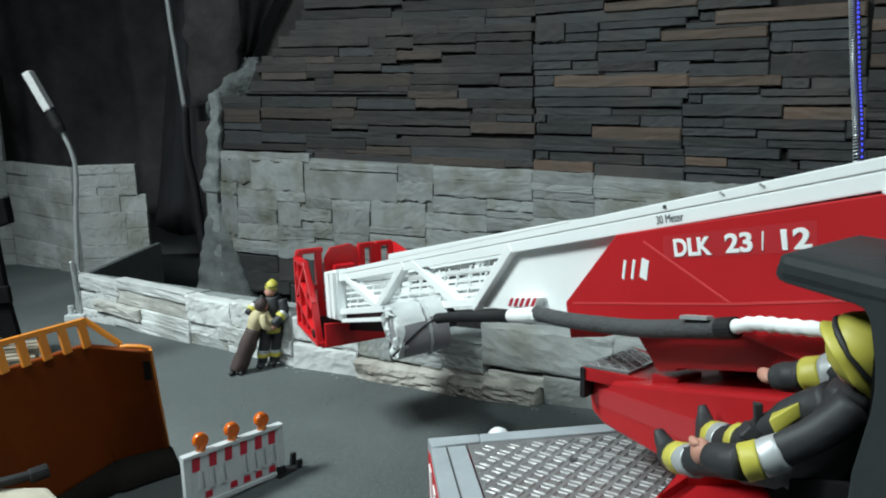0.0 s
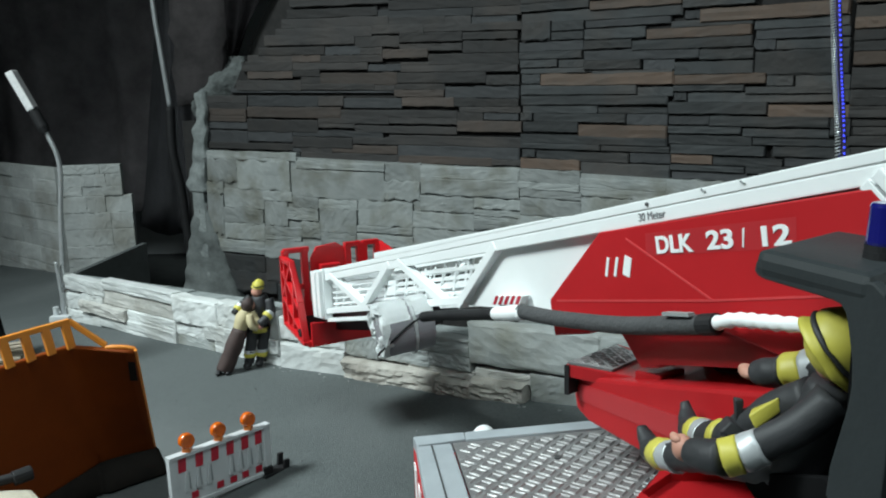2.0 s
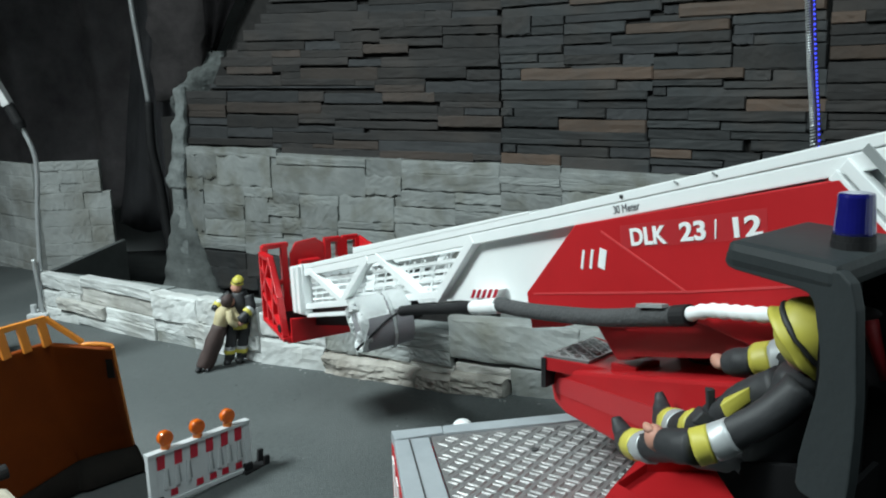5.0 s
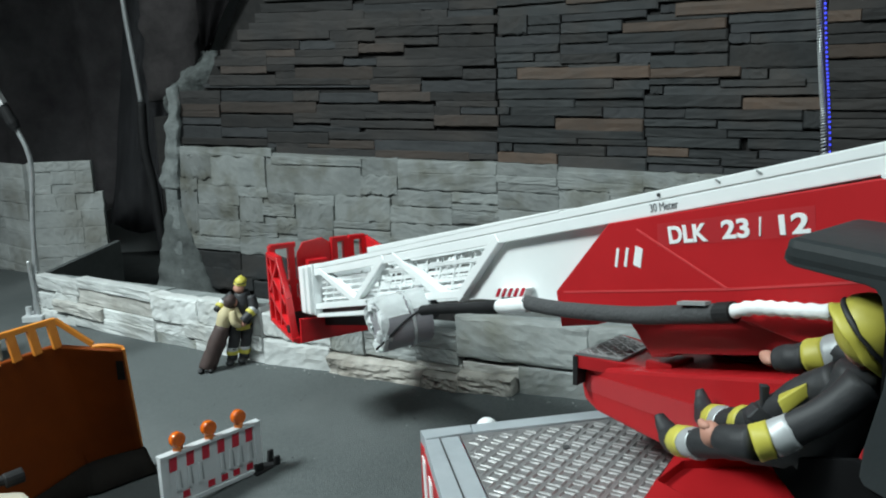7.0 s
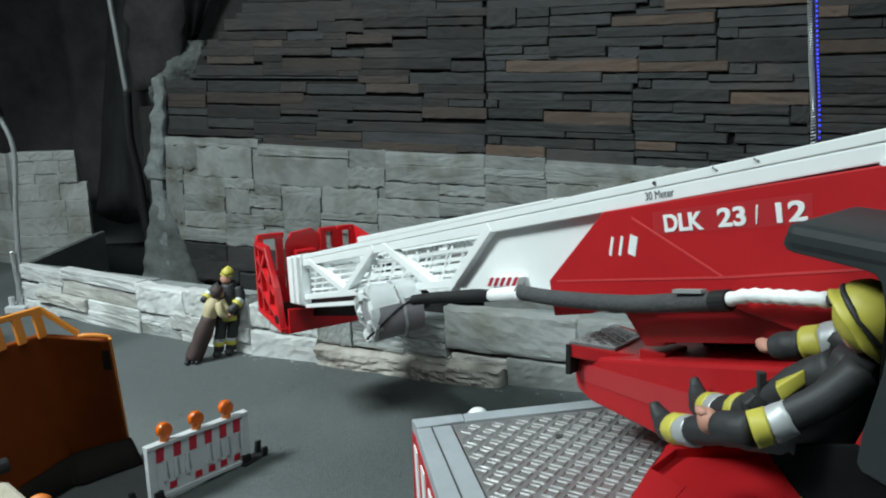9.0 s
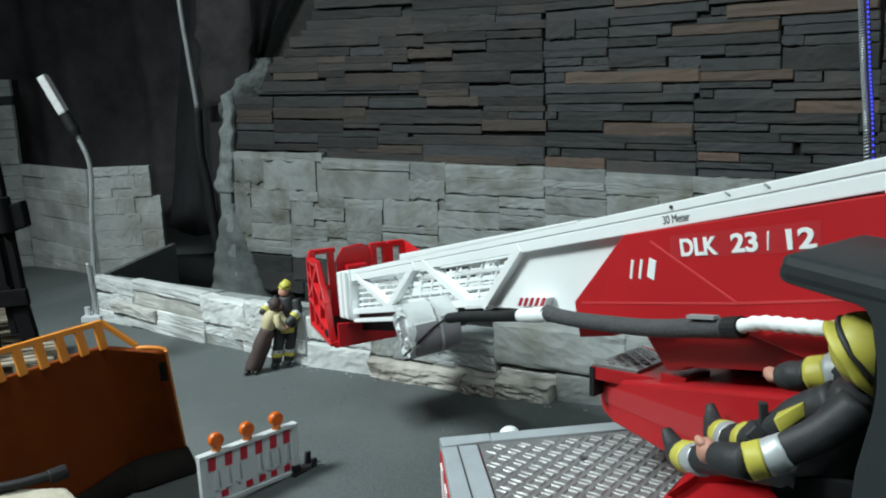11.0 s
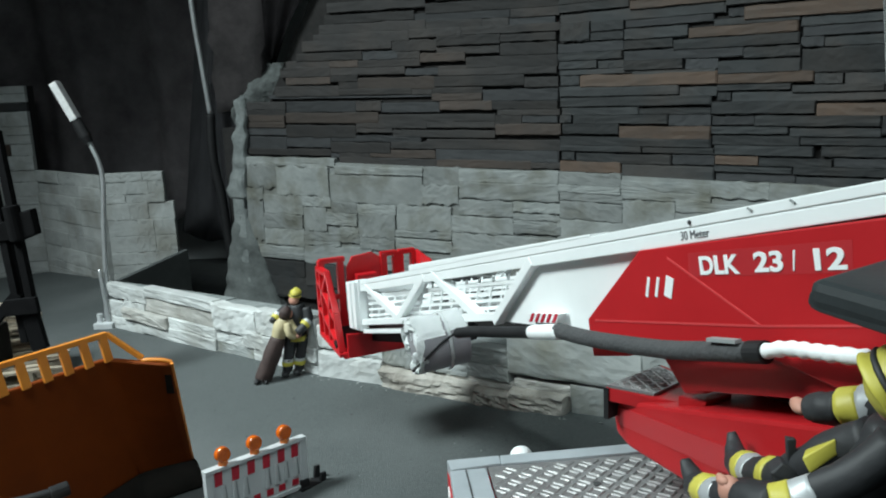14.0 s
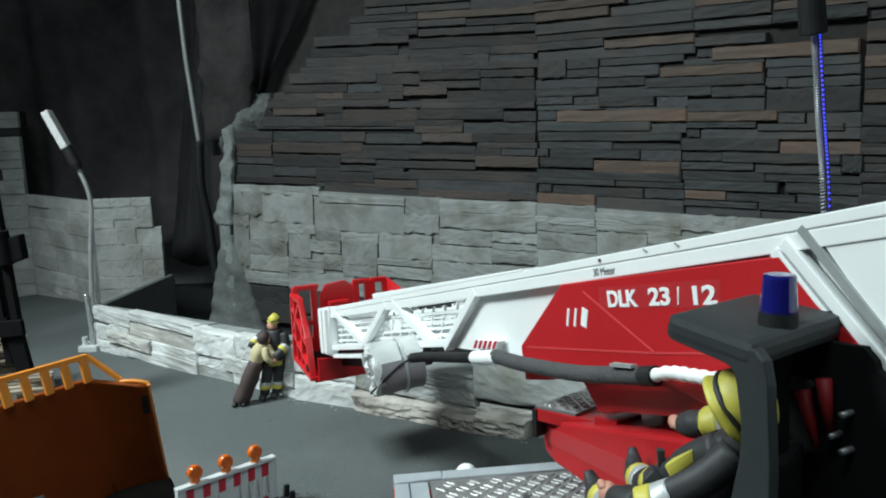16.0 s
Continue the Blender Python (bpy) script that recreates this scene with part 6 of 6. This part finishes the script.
def build_street_lamp():
    gz = floor_z(-0.846)
    root = empty("street_lamp", (-0.846, 1.70, gz), "thin steel street lamp with a slanted white lamp head", "street lamp")
    part("pole", tube(curve([(-0.847, 1.70, gz), (-0.846, 1.70, 0.0), (-0.836, 1.70, 0.098), (-0.829, 1.70, 0.184), (-0.819, 1.70, 0.269), (-0.8215, 1.70, 0.317), (-0.840, 1.70, 0.368)]), 0.0050, sides=14), M_CHROME, root, smooth=True)
    part("collar", tube([(-0.838, 1.70, 0.362), (-0.8435, 1.70, 0.374), (-0.860, 1.70, 0.412)], [0.0095, 0.0125, 0.0110], sides=14), M_BLACK, root)
    a, b = Vector((-0.859, 1.70, 0.409)), Vector((-0.896, 1.70, 0.488))
    head = part("lamp_head", bar(a, b, 0.024, 0.017, upv=(1, 0, 0.3), bevel=0.003), M_LAMPHEAD, root, "white lamp head")
    part("socket", box_bm(-0.868, -0.826, 1.675, 1.725, gz, gz + 0.014, 0.002), M_BARRIER, root, "white lamp foot")
    part("socket_pin", cylinder((-0.858, 1.69, gz + 0.012), (-0.858, 1.69, gz + 0.032), 0.006, sides=12), M_BARRIER, root)
    part("ground_wire", tube(curve([(-0.846, 1.69, 0.09), (-0.842, 1.688, 0.03), (-0.838, 1.69, gz + 0.01)]), 0.0035, sides=8), M_CHROME, root, smooth=True)


M_LAMPHEAD = material("milky_lamp_cover", (0.55, 0.55, 0.55), 0.5, other=(0.68, 0.68, 0.68), grain=120)
build_street_lamp()


def build_gooseneck():
    """A flexible lamp arm behind the truck with a blue light strip."""
    gz = floor_z(0.36)
    root = empty("gooseneck_lamp", (0.362, 0.75, gz), "flexible ribbed metal lamp arm with a lit blue strip", "lamp")
    pts = [(0.362, 0.75, gz), (0.360, 0.75, 0.20), (0.352, 0.75, 0.36), (0.344, 0.75, 0.44), (0.337, 0.75, 0.515)]
    line = curve(pts, 10)
    part("arm", tube(line, 0.0016, sides=12), M_BLACK, root, smooth=True)
    bm = bmesh.new()
    turns = 110
    arc = curve(pts[1:], 40)
    coil = []
    for k in range(turns * 8):
        f = k / (turns * 8 - 1) * (len(arc) - 1)
        p = arc[int(f)].lerp(arc[min(int(f) + 1, len(arc) - 1)], f % 1)
        a = 2 * math.pi * k / 8
        coil.append(p + Vector((math.cos(a), math.sin(a), 0)) * 0.0020)
    part("spring_wire", tube(coil, 0.0008, sides=5), M_CHROME, root)
    strip = [Vector(p) + Vector((0.0048, -0.001, 0)) for p in curve(pts[1:], 10)]
    part("light_strip", tube(strip, 0.0022, sides=8), M_STRIP, root, "purple plastic light strip", smooth=True)
    for k in range(0, len(strip) - 1):
        for g in (0.1, 0.6):
            p = strip[k].lerp(strip[k + 1], g) + Vector((-0.0004, -0.0020, 0))
            part("led", ball(p, 0.0010, seg=6), M_LED, root)
    part("lamp_head", cylinder((0.337, 0.75, 0.512), (0.331, 0.745, 0.552), 0.0125, sides=20, r2=0.0115, bevel=0.002), M_BLACK, root, "black lamp head", smooth=False)
    part("foot", cylinder((0.362, 0.75, gz), (0.362, 0.75, gz + 0.01), 0.03, sides=24, bevel=0.002), M_BLACK, root)


def glow(name, colour, strength):
    m = bpy.data.materials.new(name)
    m.use_nodes = True
    b = m.node_tree.nodes["Principled BSDF"]
    b.inputs["Base Color"].default_value = (*colour, 1)
    b.inputs["Emission Color"].default_value = (*colour, 1)
    b.inputs["Emission Strength"].default_value = strength
    return m


M_STRIP = material("purple_plastic", (0.045, 0.03, 0.10), 0.4, other=(0.06, 0.045, 0.13), grain=200)
M_LED = glow("blue_led", (0.05, 0.07, 1.0), 1.3)
build_gooseneck()


def build_pallet(name, at, turn, parent=None):
    root = empty(name, at, "raw wooden model pallet in the stack behind the blade", "pallet", "pallet stack")
    m = pose(*at, 0, 0, turn)

    def add(pn, b):
        bm = box_bm(*(v * (1.25 if k < 4 else 2.4) for k, v in enumerate(b)), 0.0006)
        bm.transform(m)
        part(pn, bm, M_WOOD, root)
    for k in range(5):
        y = -0.036 + 0.018 * k
        add("deck_board", (-0.043, 0.043, y - 0.0055, y + 0.0055, 0.0085, 0.0105))
    for y in (-0.036, 0.0, 0.036):
        add("bottom_board", (-0.043, 0.043, y - 0.005, y + 0.005, 0.0, 0.0018))
        for x in (-0.036, 0.0, 0.036):
            add("block", (x - 0.006, x + 0.006, y - 0.005, y + 0.005, 0.0018, 0.0085))
    return root


for k in range(5):
    build_pallet("wooden_pallet", (-0.872 + 0.003 * (k % 2), 1.375, floor_z(-0.872) + 0.006 + 0.0256 * k), 24 + 3 * (k % 3))
for k in range(2):
    build_pallet("wooden_pallet", (-0.775 + 0.004 * k, 1.275, floor_z(-0.775) + 0.006 + 0.0256 * k), 18 + 4 * k)


def build_forklift():
    def near(x, y, z):
        """Points laid out on the mast's own plane, brought to where it stands."""
        return Vector((x * 0.86, 0.0028 + y * 0.86, 0.0616 + z * 0.86))
    root = empty("forklift_mast", (-0.83, 1.25, floor_z(-0.83)), "black lifting mast with dark carriage beside the pallets", "forklift")
    for x in (-0.893, -0.866):
        part("mast_rail", bar(near(x + 0.010, 1.45, 0.005), near(x - 0.022, 1.46, 0.40), 0.012, 0.014, upv=(0, 1, 0), bevel=0.001), M_MATTE, root)
    part("web_plate", prism([near(-0.884, 1.456, 0.01), near(-0.858, 1.456, 0.01), near(-0.880, 1.456, 0.22), near(-0.906, 1.456, 0.22)], (0, 0.006, 0)), M_MATTE, root)
    part("cross_beam", bar(near(-0.930, 1.452, 0.215), near(-0.846, 1.452, 0.222), 0.014, 0.030, bevel=0.001), M_MATTE, root)
    part("cylinder", cylinder(near(-0.866, 1.445, 0.20), near(-0.872, 1.445, 0.265), 0.013, sides=16, bevel=0.002), M_MATTE, root)
    part("motor", prism([near(x, 1.44, z) for x, z in ((-0.862, 0.200), (-0.830, 0.210), (-0.834, 0.258), (-0.866, 0.250))], (0, 0.02, 0), 0.003), M_MATTE, root)
    part("carriage", bar(near(-0.905, 1.436, 0.075), near(-0.842, 1.436, 0.080), 0.010, 0.026, bevel=0.001), M_MATTE, root)
    part("fork_heel", prism([near(x, 1.437, z) for x, z in ((-0.880, 0.07), (-0.850, 0.07), (-0.838, -0.005), (-0.868, -0.01))], (0, 0.012, 0), 0.001), M_MATTE, root)
    part("counterweight", box_bm(-0.93, -0.815, 1.21, 1.30, floor_z(-0.815) + 0.004, 0.09, 0.008), M_RUBBER_EDGE, root, "dark machine body")
    part("tilt_arm", bar((-0.83, 1.25, 0.08), near(-0.885, 1.45, 0.10), 0.012, 0.016, bevel=0.001), M_MATTE, root)


build_forklift()


def build_load():
    """The pale load with its bar at the edge of the road, close to the camera."""
    x0 = -0.385
    gz = floor_z(x0)
    root = empty("covered_trailer", (x0, 0.585, gz), "pale beige covered load on a dark trailer", "trailer")
    part("trailer_body", box_bm(-0.47, -0.325, 0.50, 0.605, gz, 0.100, 0.004), M_RUBBER_EDGE, root)
    part("cover", prism([(-0.47, 0.500, 0.100), (-0.322, 0.500, 0.100), (-0.322, 0.586, 0.100), (-0.352, 0.614, 0.104), (-0.47, 0.606, 0.108)], (0, 0, 0.014), 0.004), M_TARP, root, "pale beige cover")
    part("bar", tube(curve([(-0.47, 0.585, 0.123), (-0.40, 0.603, 0.124), (-0.366, 0.622, 0.125)]), 0.0042, sides=12), M_BLACK, root, smooth=True)
    part("bar_end", cylinder((-0.369, 0.618, 0.1245), (-0.358, 0.628, 0.1255), 0.0062, sides=14, bevel=0.001), M_BLACK, root)
    part("marker", ball((-0.318, 0.590, 0.112), 0.0068, seg=12, squash=(1.3, 0.8, 0.8)), M_LAMPBASE, root, smooth=True)


M_TARP = material("beige_tarp", (0.34, 0.31, 0.24), 0.8, other=(0.44, 0.40, 0.32), grain=50, bump=0.3)
build_load()


def build_crumbs():
    """Small crumbs of stone and dirt on the road, mostly by the kerb wall."""
    rnd = random.Random(77)
    for name, mat, label, many in (("stone_crumbs", M_PALE, "scattered pale stone crumbs on the road", 70), ("dirt_specks", M_BLACK, "scattered dark specks of dirt on the road", 60)):
        bm = bmesh.new()
        for k in range(many):
            if name == "stone_crumbs" and k < 50:
                i = rnd.randrange(1, 5)
                a, b = Vector(KERB[i]), Vector(KERB[i + 1])
                p = a.lerp(b, rnd.random()) + Vector((-0.5, -0.8)).normalized() * rnd.uniform(0.026, 0.038)
                r = rnd.uniform(0.0005, 0.0019)
            else:
                p = Vector((rnd.uniform(-0.7, 0.05), rnd.uniform(0.78, 1.12)))
                r = rnd.uniform(0.0004, 0.0011)
            bm2 = bmesh.new()
            bmesh.ops.create_icosphere(bm2, subdivisions=1, radius=r)
            for v in bm2.verts:
                v.co *= rnd.uniform(0.7, 1.3)
                v.co.x *= 1.5
                v.co.z *= 0.6
            bm = merge(bm, bm2, 0, Matrix.Translation((p.x, p.y, floor_z(p.x) + r * 0.4)) @ Matrix.Rotation(rnd.uniform(0, 3), 4, "Z"))
        tagged(part(name, bm, mat), label, "crumbs", kind="stuff")


build_crumbs()
